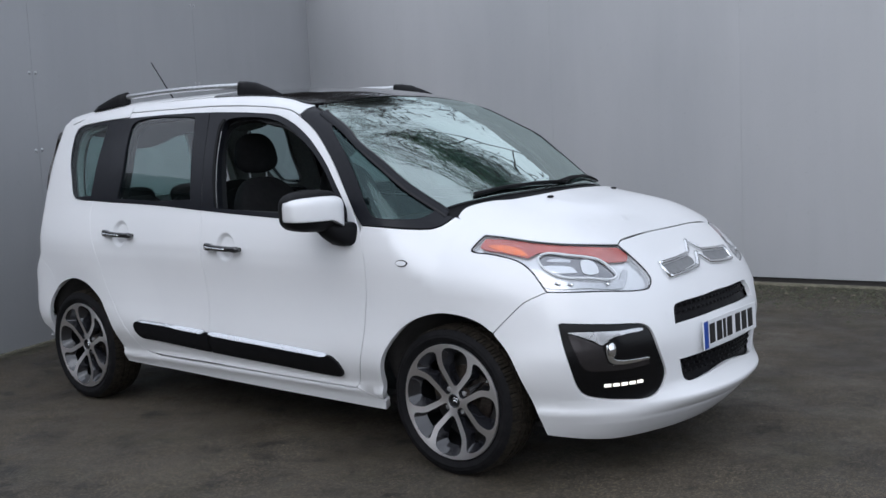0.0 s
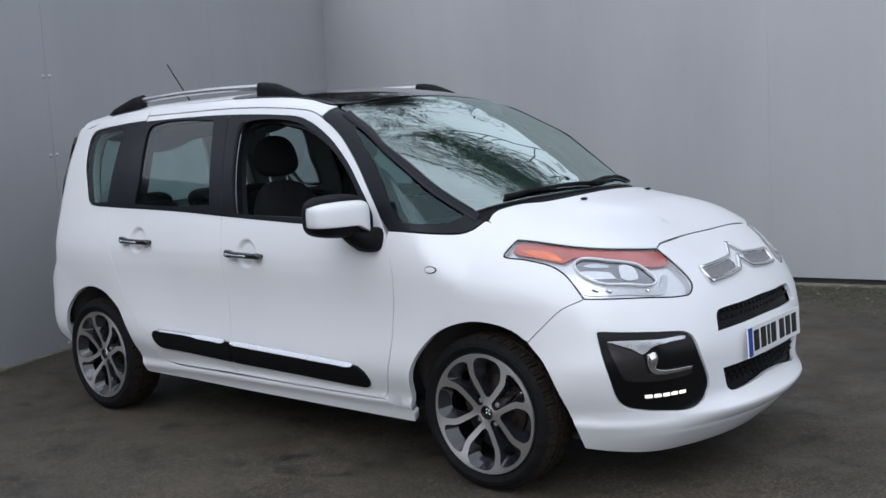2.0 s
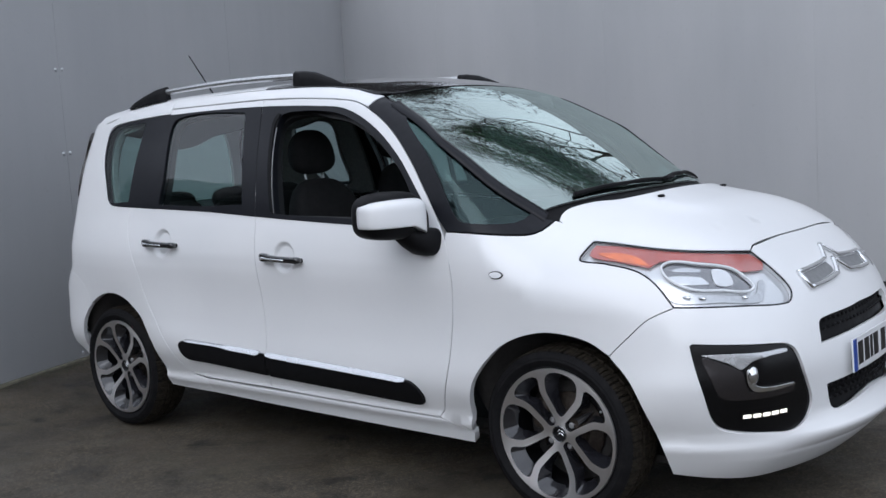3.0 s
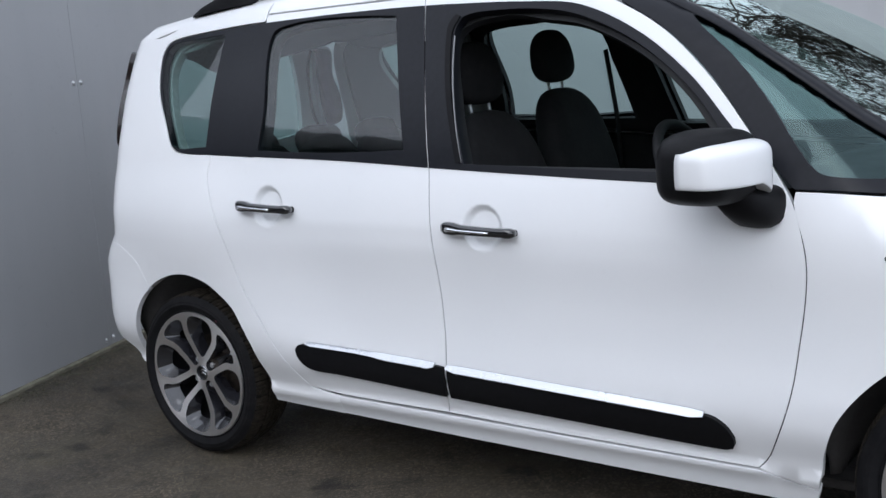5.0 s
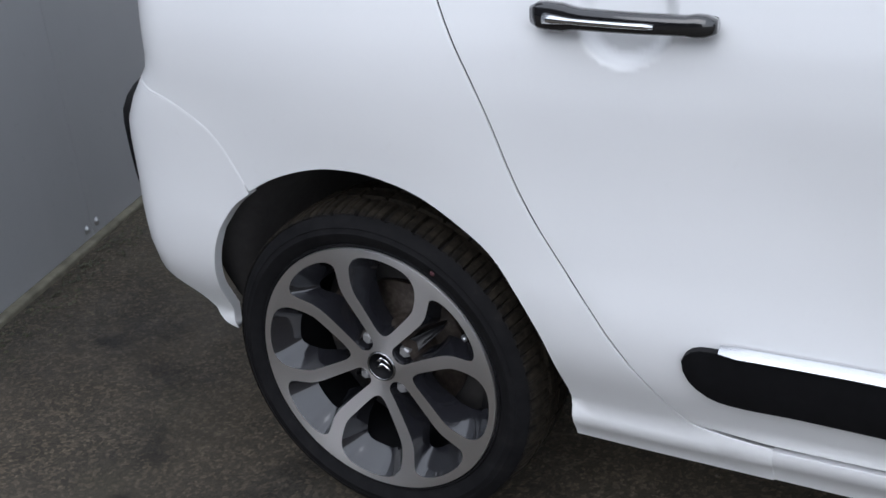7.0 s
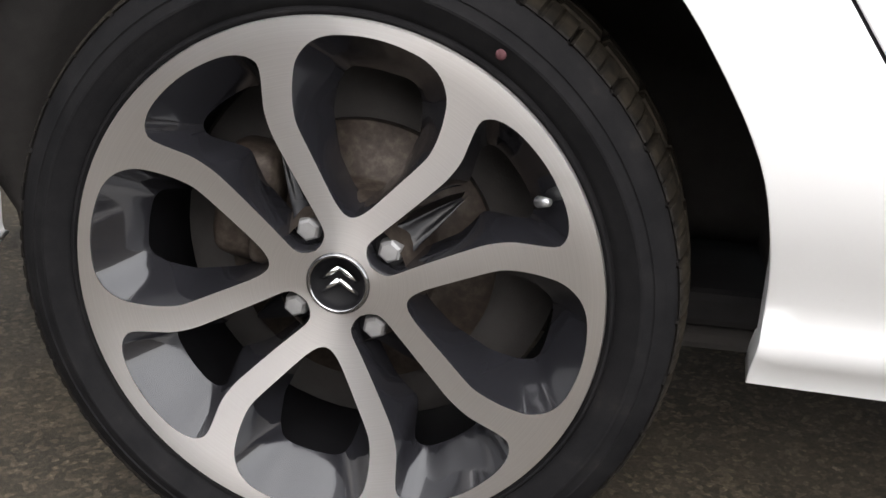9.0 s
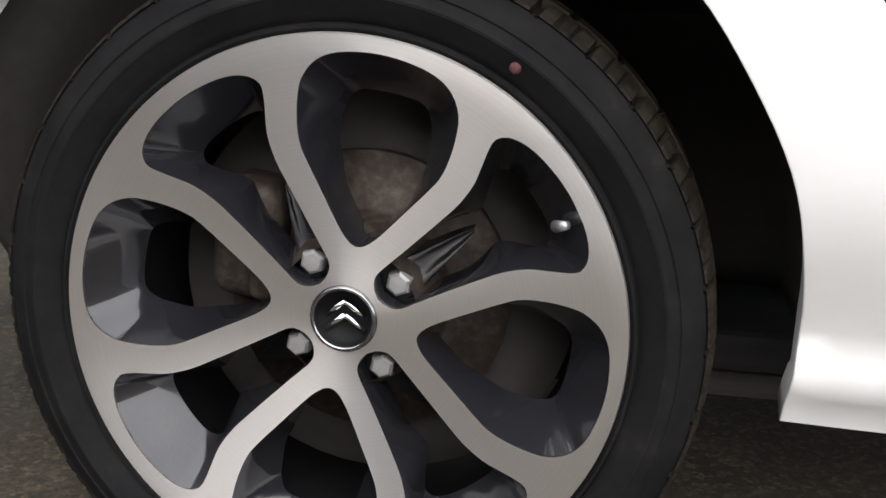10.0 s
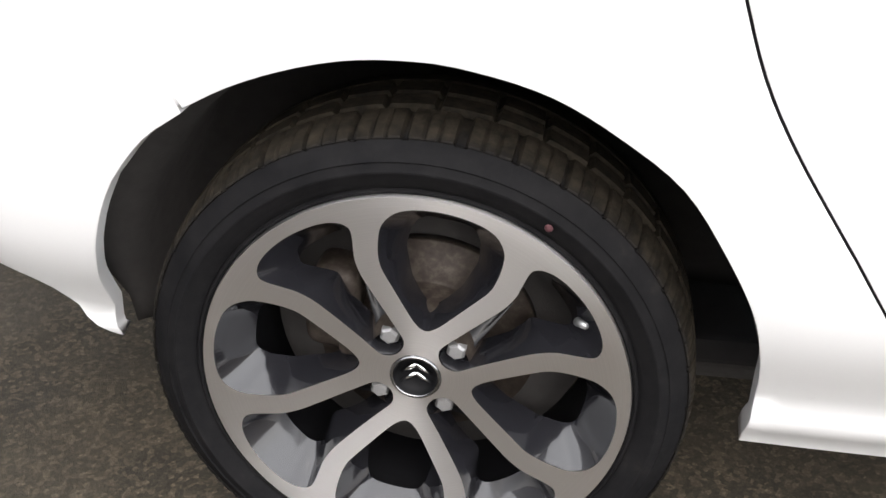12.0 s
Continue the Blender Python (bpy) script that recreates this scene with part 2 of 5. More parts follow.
DARK_CHROME = plain("dark_chrome", (0.30, 0.30, 0.31), 0.12, metal=1.0, tone=0.05)
ALUMINIUM = plain("brushed_aluminium", (0.62, 0.63, 0.64), 0.32, metal=0.9)
BOLT_STEEL = plain("dull_bolt_steel", (0.36, 0.36, 0.365), 0.48, metal=0.55, tone=0.1)
ZINC = plain("galvanised_steel", (0.55, 0.56, 0.57), 0.4, metal=0.8)
CLOTH = plain("charcoal_seat_cloth", (0.013, 0.0125, 0.014), 0.95, grain=0.15, grain_scale=40, tone=0.2)
DASH = plain("dark_dashboard_plastic", (0.012, 0.0125, 0.014), 0.65, grain=0.06)
LINING = plain("pale_grey_headlining", (0.34, 0.34, 0.335), 0.9, grain=0.05)
GREY_PLASTIC = plain("mid_grey_plastic", (0.20, 0.205, 0.21), 0.6, grain=0.06)
ANTHRACITE = plain("anthracite_wheel_paint", (0.015, 0.015, 0.018), 0.12, metal=0.0, coat=1.0)
HUB_BLACK = plain("satin_hub_black", (0.010, 0.010, 0.012), 0.30, spec=0.3)
RED_LENS = plain("dark_red_lens", (0.008, 0.0025, 0.003), 0.2, coat=0.2, tone=0.05)
ORANGE = plain("orange_indicator", (0.90, 0.20, 0.06), 0.2, coat=1.0, tone=0.2, grain_scale=40)
AMBER = plain("amber_lens", (0.46, 0.105, 0.085), 0.12, coat=1.0, tone=0.18, grain_scale=25)
PALE_PLASTIC = plain("white_lamp_plastic", (0.82, 0.83, 0.84), 0.22, coat=0.6)
RED_MARK = plain("red_tyre_mark", (0.085, 0.028, 0.034), 0.8)
REFLECTOR = plain("lamp_reflector", (0.76, 0.77, 0.78), 0.18, metal=0.45, tone=0.06)
PLATE = plain("plate_white", (0.74, 0.75, 0.76), 0.35, tone=0.03)
PLATE_BLUE = plain("plate_blue", (0.02, 0.07, 0.36), 0.35)
PLATE_BLACK = plain("plate_black", (0.012, 0.012, 0.013), 0.4)
SIDE_GLASS = clear_pane("tinted_side_glass", (0.62, 0.78, 0.76), ior=1.72)
# darker tint and teal sheen put the pane's dim reflection into its colour
CORNER_GLASS = clear_pane("corner_glass_tinted_reflection", (0.30, 0.42, 0.41), ior=1.62, sheen=(0.72, 1.0, 1.0))
SCREEN_GLASS = clear_pane("windscreen_glass", (0.20, 0.27, 0.25), ior=4.5, sheen=(0.86, 1.0, 0.96))
LAMP_GLASS = clear_pane("clear_lamp_cover", (0.93, 0.94, 0.95))
LED = lamp_material("daytime_led", (1.0, 0.90, 0.68), 1.2)
BARK = plain("bark", (0.05, 0.042, 0.036), 0.9, grain=0.8, grain_scale=20, tone=0.3)
LEAF = foliage("leaves", (0.05, 0.11, 0.055), (0.15, 0.26, 0.14), 0.5)
MOSS = foliage("moss", (0.028, 0.030, 0.014), (0.060, 0.058, 0.030))
LITTER = foliage("leaf_litter", (0.05, 0.038, 0.026), (0.17, 0.14, 0.10))
KERB = plain("weathered_batten", (0.16, 0.15, 0.11), 0.9, grain=0.7, grain_scale=18, tone=0.35)
# the shed's boarding; also colours the shaded gap under the wall sheets
DARK_BOARDS_AND_GAP = plain("dark_boarding_and_gap", (0.045, 0.042, 0.040), 0.85, grain=0.4, grain_scale=12)
ROOFING = plain("grey_corrugated_roofing", (0.30, 0.303, 0.31), 0.7, grain_scale=9)

# ---- mesh tools ----
def mesh_object(name, verts, faces, material, parent=None, label="", smooth=True, normals=None):
    me = bpy.data.meshes.new(name)
    me.from_pydata([tuple(map(float, v)) for v in verts], [], [tuple(map(int, f)) for f in faces])
    me.materials.append(material)
    me.polygons.foreach_set("use_smooth", [smooth] * len(me.polygons))
    me.update()
    if normals is not None:
        me.normals_split_custom_set_from_vertices([tuple(map(float, n)) for n in normals])
    ob = new(name, me)
    if parent:
        ob.parent = parent
    if label:
        tagged(ob, label)
    return ob


def part(name, bm, material, parent=None, label="", smooth=False):
    me = bpy.data.meshes.new(name)
    bm.normal_update()
    bm.to_mesh(me)
    bm.free()
    me.materials.append(material)
    if smooth:
        me.polygons.foreach_set("use_smooth", [True] * len(me.polygons))
    ob = new(name, me)
    if parent:
        ob.parent = parent
    if label:
        tagged(ob, label)
    return ob


def empty(name, m=None, parent=None):
    ob = new(name)
    ob.empty_display_size = 0.1
    if m is not None:
        ob.matrix_basis = m
    if parent:
        ob.parent = parent
    return ob


def slab(a, b, bevel=0.0, bm=None, m=None):
    """A box from corner a to corner b with rounded edges."""
    bm = bm or bmesh.new()
    made = bmesh.ops.create_cube(bm, size=1)["verts"]
    for v in made:
        v.co = Vector([(p + q) / 2 + c * (q - p) for p, q, c in zip(a, b, v.co)])
    if bevel:
        es = list({e for v in made for e in v.link_edges})
        bevelled = bmesh.ops.bevel(bm, geom=es, offset=bevel, segments=2, profile=0.5, affect="EDGES")
        made = list({v for f in bevelled["faces"] for v in f.verts} | {v for v in made if v.is_valid})
    if m is not None:
        bmesh.ops.transform(bm, matrix=m, verts=made)
    return bm


def lathe(profile, segments, turn=None):
    """Verts and faces of a profile (r, w) turned about the local y axis; w points to -y."""
    n, verts, faces = len(profile), [], []
    for i in range(segments):
        a = 2 * math.pi * i / segments
        for r, w in profile:
            verts.append((r * math.sin(a), -w, r * math.cos(a)))
    for i in range(segments):
        k = (i + 1) % segments
        for j in range(n - 1):
            faces.append((i * n + j, k * n + j, k * n + j + 1, i * n + j + 1))
    return verts, faces


def tube(points, radius, sides=10, flat=1.0, cap=True):
    """Verts and faces of a rod along points; radius may be a list."""
    pts = [Vector(p) for p in points]
    rad = [float(r) for r in radius] if isinstance(radius, (list, tuple)) else [float(radius)] * len(pts)
    verts, faces = [], []
    up = Vector((0, 0, 1))
    for i, p in enumerate(pts):
        d = (pts[min(i + 1, len(pts) - 1)] - pts[max(i - 1, 0)]).normalized()
        s = d.cross(up) if abs(d.z) < 0.95 else d.cross(Vector((1, 0, 0)))
        s.normalize()
        q = s.cross(d)
        for k in range(sides):
            a = 2 * math.pi * k / sides
            verts.append(p + (math.cos(a) * s + flat * math.sin(a) * q) * rad[i])
    for i in range(len(pts) - 1):
        for k in range(sides):
            j = (k + 1) % sides
            faces.append((i * sides + k, i * sides + j, (i + 1) * sides + j, (i + 1) * sides + k))
    if cap:
        faces += [tuple(range(sides))[::-1], tuple((len(pts) - 1) * sides + k for k in range(sides))]
    return verts, faces


def blob(size, power=(2.6, 2.6), rings=14, segs=24, warp=None):
    """A rounded block: a superellipsoid of the given half sizes; warp bends its points."""
    verts, faces = [], []

    def sp(v, e):
        return math.copysign(abs(v) ** e, v)
    e1, e2 = 2 / power[0], 2 / power[1]
    for i in range(rings + 1):
        a = -math.pi / 2 + math.pi * i / rings
        for j in range(segs):
            b = 2 * math.pi * j / segs
            p = Vector((size[0] * sp(math.cos(a), e1) * sp(math.cos(b), e2), size[1] * sp(math.cos(a), e1) * sp(math.sin(b), e2), size[2] * sp(math.sin(a), e1)))
            verts.append(warp(p) if warp else p)
    for i in range(rings):
        for j in range(segs):
            k = (j + 1) % segs
            faces.append((i * segs + j, i * segs + k, (i + 1) * segs + k, (i + 1) * segs + j))
    return verts, faces


def moved(mesh, m):
    return [m @ Vector(v) for v in mesh[0]], mesh[1]


def joined(*meshes):
    verts, faces = [], []
    for v, f in meshes:
        k = len(verts)
        verts += list(v)
        faces += [tuple(i + k for i in q) for q in f]
    return verts, faces

# ---- the car's skin: one smooth form, from which the panels are cut ----
def _curve(pairs):
    xs, vs = np.array(pairs, float).T
    n = len(xs)
    h, d = np.diff(xs), np.diff(vs) / np.diff(xs)
    m = np.zeros(n)
    m[0], m[-1] = d[0], d[-1]
    for i in range(1, n - 1):
        m[i] = 0 if d[i - 1] * d[i] <= 0 else 2 * d[i - 1] * d[i] / (d[i - 1] + d[i])

    def at(x):
        x = np.asarray(x, float)
        k = np.clip(np.searchsorted(xs, x) - 1, 0, n - 2)
        t = np.clip((x - xs[k]) / h[k], -3, 4)
        tt = np.clip(t, 0, 1)
        v = ((2 * tt**3 - 3 * tt**2 + 1) * vs[k] + (tt**3 - 2 * tt**2 + tt) * h[k] * m[k]
             + (3 * tt**2 - 2 * tt**3) * vs[k + 1] + (tt**3 - tt**2) * h[k] * m[k + 1])
        return v + np.where(t < 0, t * h[k] * m[0], 0) + np.where(t > 1, (t - 1) * h[k] * m[-1], 0)
    return at


WIDTH = _curve([(.10, .70), (.17, .758), (.21, .780), (.245, .793), (.265, .803), (.282, .815), (.296, .8205), (.308, .8195), (.318, .8165), (.332, .8205), (.36, .832), (.40, .848), (.44, .856), (.475, .857), (.52, .853), (.58, .849),
                (.66, .850), (.74, .857), (.82, .865), (.86, .865), (.90, .860), (.97, .845), (1.03, .828), (1.10, .810), (1.25, .762), (1.40, .700), (1.50, .655), (1.62, .59)])
NOSE = _curve([(.10, 3.14), (.17, 3.235), (.22, 3.290), (.26, 3.325), (.30, 3.338), (.36, 3.338), (.50, 3.338), (.60, 3.322), (.70, 3.290), (.80, 3.240), (.88, 3.188), (.96, 3.13), (1.1, 2.98)])
TAIL = _curve([(.15, -.54), (.25, -.62), (.40, -.68), (.66, -.690), (.73, -.650), (.80, -.594), (1.0, -.590), (1.2, -.584), (1.4, -.562), (1.5, -.535), (1.7, -.45)])
CREST = _curve([(-.75, 1.497), (-.5, 1.568), (-.3, 1.596), (0, 1.622), (.4, 1.637), (.8, 1.637), (1.2, 1.627), (1.5, 1.596), (1.7, 1.545), (1.95, 1.433), (2.2, 1.300), (2.45, 1.160),
                (2.54, 1.115), (2.65, 1.085), (2.85, 1.045), (3.0, 1.010), (3.12, .966), (3.22, .905), (3.35, .78)])


def drawn(z):
    """Height on the side drawing for a height on the car."""
    return (z + .00424) / 1.0212


def _round(a, b, r):
    u, v = np.maximum(a + r, 0), np.maximum(b + r, 0)
    return np.where((a > -r) & (b > -r), np.sqrt(u * u + v * v) - r, np.maximum(a, b))


def flank(x, z):
    """Half width of the car's side at x, z."""
    w = WIDTH(drawn(z))
    u, f = np.maximum(.5 - x, 0), np.maximum(x - 2.15, 0)
    up = np.clip((z - .9) / .3, 0, 1)
    w = w - (.085 + .015 * up) * u**2 - (.06 + .10 * np.clip((z - .5) / .4, 0, 1)) * f**2
    for c in (.015, 2.55):
        r = np.hypot(x - c, z - .303)
        near = np.clip((.80 - r) / .345, 0, 1)
        haunch = .024 if c < 1 else .012
        w = w + (haunch * near ** 1.5 * (3 - near) / 2 - .004 * np.exp(-((r - .33) / .035) ** 2)) * np.clip((z - .33) / .2, 0, 1)
    for c, h in ((.459, .930), (1.282, .886)):
        k = np.clip((.067 - np.hypot(x - c, z - h)) / .022, 0, 1)
        w = w - .017 * k * k * (3 - 2 * k)
    w = w + .006 * np.clip((-.22 - x) / .2, 0, 1) * np.clip((.775 - z) / .06, 0, 1)
    return w


def field(x, y, z):
    """Above 0 outside the car's skin."""
    y = np.abs(y)
    side = y - flank(x, z)
    hood = np.clip((x - 2.0) / .5, 0, 1)
    s = x + (.08 + .18 * hood) * y**2
    crest = CREST(s) - .055 * (1 - hood) * (y / .7) ** 2.2 - .125 * hood * (y / .72) ** 3.0
    slope = np.where((s > 1.5) & (s < 2.6), .87, np.where(s > 3.0, .8, .98))
    top = (z - crest) * slope
    fade = np.clip((.66 - y) / .36, 0, 1)
    lip = np.clip((.385 - z) / .065, 0, 1) ** 1.6 * np.clip((z - .262) / .045, 0, 1) ** .8
    front = (x - NOSE(z) - .034 * lip * fade * fade * (3 - 2 * fade) + (.11 + .34 * np.clip((.85 - z) / .5, 0, 1)) * y**2) * .93
    rear = TAIL(drawn(z)) + .16 * y**2 - x
    g = _round(side, top, .045 + .075 * hood)
    g = _round(g, front, .20)
    return _round(g, rear, .11)


def slope_of(p):
    e = 1e-3
    g = np.stack([field(p[:, 0] + e * (i == 0), p[:, 1] + e * (i == 1), p[:, 2] + e * (i == 2))
                  - field(p[:, 0] - e * (i == 0), p[:, 1] - e * (i == 1), p[:, 2] - e * (i == 2)) for i in range(3)], 1)
    return g / np.maximum(np.linalg.norm(g, axis=1, keepdims=True), 1e-9)


def meet(start, step, length):
    """The outermost place of the skin on the way from start, inwards along step."""
    ts = np.linspace(0, length, 44)
    vals = np.stack([field(*(start + t * step).T) for t in ts])
    inside = vals < 0
    k = np.where(inside.any(0), inside.argmax(0), np.argmin(vals, 0))
    lo, hi = ts[np.maximum(k - 1, 0)], ts[k]
    for _ in range(17):
        mid = (lo + hi) / 2
        out = field(*(start + mid[:, None] * step).T) > 0
        lo, hi = np.where(out, mid, lo), np.where(out, hi, mid)
    return start + hi[:, None] * step


def on_side(uv):
    """Chart of the side: x and height as on the side drawing."""
    uv = np.asarray(uv, float)
    z = uv[:, 1] * 1.0212 - .00424
    x = uv[:, 0] + .016 * np.clip((z - .6) / .6, 0, 1) * np.clip((2.0 - uv[:, 0]) / 2, 0, 1)
    s = np.stack([x, np.full(len(uv), -1.05), z], 1)
    return meet(s, np.tile((0.0, 1.0, 0.0), (len(uv), 1)), 1.05)


def on_top(uv):
    """Chart of the top: x, y."""
    uv = np.asarray(uv, float)
    s = np.stack([uv[:, 0], uv[:, 1], np.full(len(uv), 1.75)], 1)
    return meet(s, np.tile((0.0, 0.0, -1.0), (len(uv), 1)), 1.2)


def on_nose(uv):
    """Chart of the front: metres along the turn round x = 2.45, and z."""
    uv = np.asarray(uv, float)
    a = uv[:, 0] / 0.85
    d = np.stack([np.cos(a), np.sin(a), np.zeros(len(a))], 1)
    return meet(np.array((2.45, 0, 0)) + 1.3 * d + np.stack([0 * a, 0 * a, uv[:, 1]], 1), -d, 1.3)


def on_tail(uv):
    """Chart of the back: metres along the turn round x = 0.1, and z."""
    uv = np.asarray(uv, float)
    a = uv[:, 0] / 0.8
    d = np.stack([-np.cos(a), np.sin(a), np.zeros(len(a))], 1)
    return meet(np.array((0.1, 0, 0)) + 1.3 * d + np.stack([0 * a, 0 * a, uv[:, 1]], 1), -d, 1.3)


def nose_uv(p):
    p = np.atleast_2d(p)
    return [tuple(q) for q in np.stack([0.85 * np.arctan2(p[:, 1], p[:, 0] - 2.45), p[:, 2]], 1)]


def tail_uv(p):
    p = np.atleast_2d(p)
    return [tuple(q) for q in np.stack([0.8 * np.arctan2(p[:, 1], 0.1 - p[:, 0]), p[:, 2]], 1)]


def area(poly):
    x, y = np.asarray(poly).T
    return 0.5 * np.sum(x * np.roll(y, -1) - np.roll(x, -1) * y)


def flow(points, step=0.02):
    """A closed outline through the points, curved but for those marked with a third entry."""
    pts = [np.array(p[:2], float) for p in points]
    sharp = [len(p) > 2 for p in points]
    n, out = len(pts), []
    for i in range(n):
        p0, p1, p2, p3 = pts[i - 1], pts[i], pts[(i + 1) % n], pts[(i + 2) % n]
        length = np.linalg.norm(p2 - p1)
        m1 = np.zeros(2) if length == 0 else (p2 - p0) / max(np.linalg.norm(p2 - p1) + np.linalg.norm(p1 - p0), 1e-9) * length
        m2 = np.zeros(2) if length == 0 else (p3 - p1) / max(np.linalg.norm(p3 - p2) + np.linalg.norm(p2 - p1), 1e-9) * length
        if sharp[i]:
            m1 = p2 - p1
        if sharp[(i + 1) % n]:
            m2 = p2 - p1
        k = max(1, int(math.ceil(length / step)))
        for t in np.arange(k) / k:
            out.append((2 * t**3 - 3 * t**2 + 1) * p1 + (t**3 - 2 * t**2 + t) * m1 + (3 * t**2 - 2 * t**3) * p2 + (t**3 - t**2) * m2)
    out = np.array(out)
    return out if area(out) > 0 else out[::-1]


def inset(poly, d):
    """A counter-clockwise outline drawn in by d."""
    e = np.roll(poly, -1, 0) - poly
    e /= np.maximum(np.linalg.norm(e, axis=1, keepdims=True), 1e-9)
    n = np.stack([-e[:, 1], e[:, 0]], 1)
    v = n + np.roll(n, 1, 0)
    v /= np.maximum(np.linalg.norm(v, axis=1, keepdims=True), 1e-9)
    c = np.clip((v * n).sum(1), 0.5, 1)
    return poly + d * v / c[:, None]


def within(poly, pts):
    x, y = pts[:, 0], pts[:, 1]
    hit = np.zeros(len(pts), bool)
    for (x1, y1), (x2, y2) in zip(poly, np.roll(poly, -1, 0)):
        if y1 != y2:
            hit ^= ((y1 > y) != (y2 > y)) & (x < (x2 - x1) * (y - y1) / (y2 - y1) + x1)
    return hit


def gap_to(poly, pts):
    best = np.full(len(pts), 9.0)
    for a, b in zip(poly, np.roll(poly, -1, 0)):
        d = b - a
        t = np.clip(((pts - a) @ d) / max(d @ d, 1e-12), 0, 1)
        best = np.minimum(best, np.linalg.norm(pts - a - t[:, None] * d, axis=1))
    return best


def cut(outline, holes=(), step=0.03, dense=(), edge=0.02):
    """Points, boundary loops and triangles of a flat piece with holes."""
    from mathutils.geometry import delaunay_2d_cdt
    loops = [outline] + [h[::-1] for h in holes]
    lo, hi = outline.min(0), outline.max(0)
    gx, gy = np.meshgrid(np.arange(lo[0], hi[0], step), np.arange(lo[1], hi[1], step))
    gx = gx + (np.arange(gx.shape[0])[:, None] % 2) * step / 2
    grids = [(np.stack([gx.ravel(), gy.ravel()], 1), step)]
    for x0, y0, x1, y1, s in dense:
        ax, ay = np.meshgrid(np.arange(x0, x1, s), np.arange(y0, y1, s))
        g, old = np.stack([ax.ravel(), ay.ravel()], 1), grids[0][0]
        keep = (old[:, 0] < x0) | (old[:, 0] > x1) | (old[:, 1] < y0) | (old[:, 1] > y1)
        grids[0] = (old[keep], step)
        grids.append((g, s))
    pts = []
    for g, s in grids:
        g = g[within(outline, g)]
        for h in holes:
            g = g[~within(h, g)]
        for h in (outline, *holes):
            g = g[gap_to(h, g) > 0.45 * s]
        pts.append(g)
    coords, edges, spans = [], [], []
    for lp in loops:
        k = len(coords)
        coords += [Vector(p) for p in lp]
        edges += [(k + i, k + (i + 1) % len(lp)) for i in range(len(lp))]
        spans.append((k, len(lp)))
    coords += [Vector(p) for g in pts for p in g]
    v, _, f, ov, _, _ = delaunay_2d_cdt(coords, edges, [], 0, 1e-6)
    v = np.array([tuple(p) for p in v])
    index = {o: i for i, os in enumerate(ov) for o in os}
    tri = np.array([t for t in f if len(t) == 3])
    mid = v[tri].mean(1)
    ok = within(outline, mid)
    for h in holes:
        ok &= ~within(h, mid)
    return v, [[index[k + i] for i in range(n)] for k, n in spans], tri[ok]


MADE = {}
CHARTS = [on_side, on_top, on_nose, on_tail]


def panel(name, chart, outline, material, parent, holes=(), gap=0.0026, lift=0.0, thick=0.028, step=0.03, dense=(), side=-1, label="", edge=0.02, bulge=None):
    """A piece of the skin: outline and holes in its chart, with turned-in edges. side=1 mirrors it to the car's left."""
    key = repr((CHARTS.index(chart), [tuple(map(float, p)) for p in outline], [[tuple(map(float, p)) for p in q] for q in holes], gap, lift, thick, step, dense, edge))
    if side > 0 and key in MADE:
        verts, norms, faces = MADE[key]
        return mesh_object(name, verts * (1, -1, 1), [f[::-1] for f in faces], material, parent, label, normals=norms * (1, -1, 1))
    outer = inset(flow(outline, edge), gap)
    inner = [inset(flow(h, edge), -gap) for h in holes]
    v, loops, tri = cut(outer, inner, step, dense)
    p = chart(v)
    n = slope_of(p)
    p = p + n * (lift if bulge is None else (lift + bulge(v))[:, None])
    tri_n = np.cross(p[tri[:, 1]] - p[tri[:, 0]], p[tri[:, 2]] - p[tri[:, 0]])
    if (tri_n * n[tri[:, 0]]).sum() < 0:
        tri = tri[:, ::-1]
    verts, norms, faces = [p], [n], [tuple(t) for t in tri]
    base = len(p)
    for k, lp in enumerate(loops):
        q, m = p[lp], n[lp]
        t = np.roll(q, -1, 0) - np.roll(q, 1, 0)
        out = np.cross(t, m)
        out /= np.maximum(np.linalg.norm(out, axis=1, keepdims=True), 1e-9)
        flat = v[lp]
        way = inset(flat, -0.001) if k == 0 else inset(flat[::-1], 0.001)[::-1]
        pick = slice(None, None, max(1, len(lp) // 8))
        if ((chart(way[pick]) - chart(flat[pick])) * out[pick]).sum() < 0:
            out = -out
        r0, r1, r2 = q, q + out * 0.0012 - m * 0.0016, q + out * 0.0012 - m * thick
        c = len(lp)
        verts += [r0, r1, r1, r2]
        soft = m + out
        soft /= np.linalg.norm(soft, axis=1, keepdims=True)
        norms += [m, soft, out, out]
        for i in range(c):
            j = (i + 1) % c
            for a, b in ((0, c), (2 * c, 3 * c)):
                f = (base + a + i, base + b + i, base + b + j, base + a + j)
                faces.append(f)
        base += 4 * c
    verts, norms = np.concatenate(verts), np.concatenate(norms)
    fixed = []
    for f in faces:
        if len(f) == 4:
            a, b, d = verts[f[0]], verts[f[1]], verts[f[3]]
            if np.dot(np.cross(b - a, d - a), norms[f[0]] + norms[f[1]]) < 0:
                f = f[::-1]
        fixed.append(f)
    MADE[key] = (verts, norms, fixed)
    if side > 0:
        verts, norms = verts * (1, -1, 1), norms * (1, -1, 1)
        fixed = [f[::-1] for f in fixed]
    return mesh_object(name, verts, fixed, material, parent, label, normals=norms)

# ---- the car ----
car = tagged(empty("car"), "white compact family car parked with its driver's window open", "car")

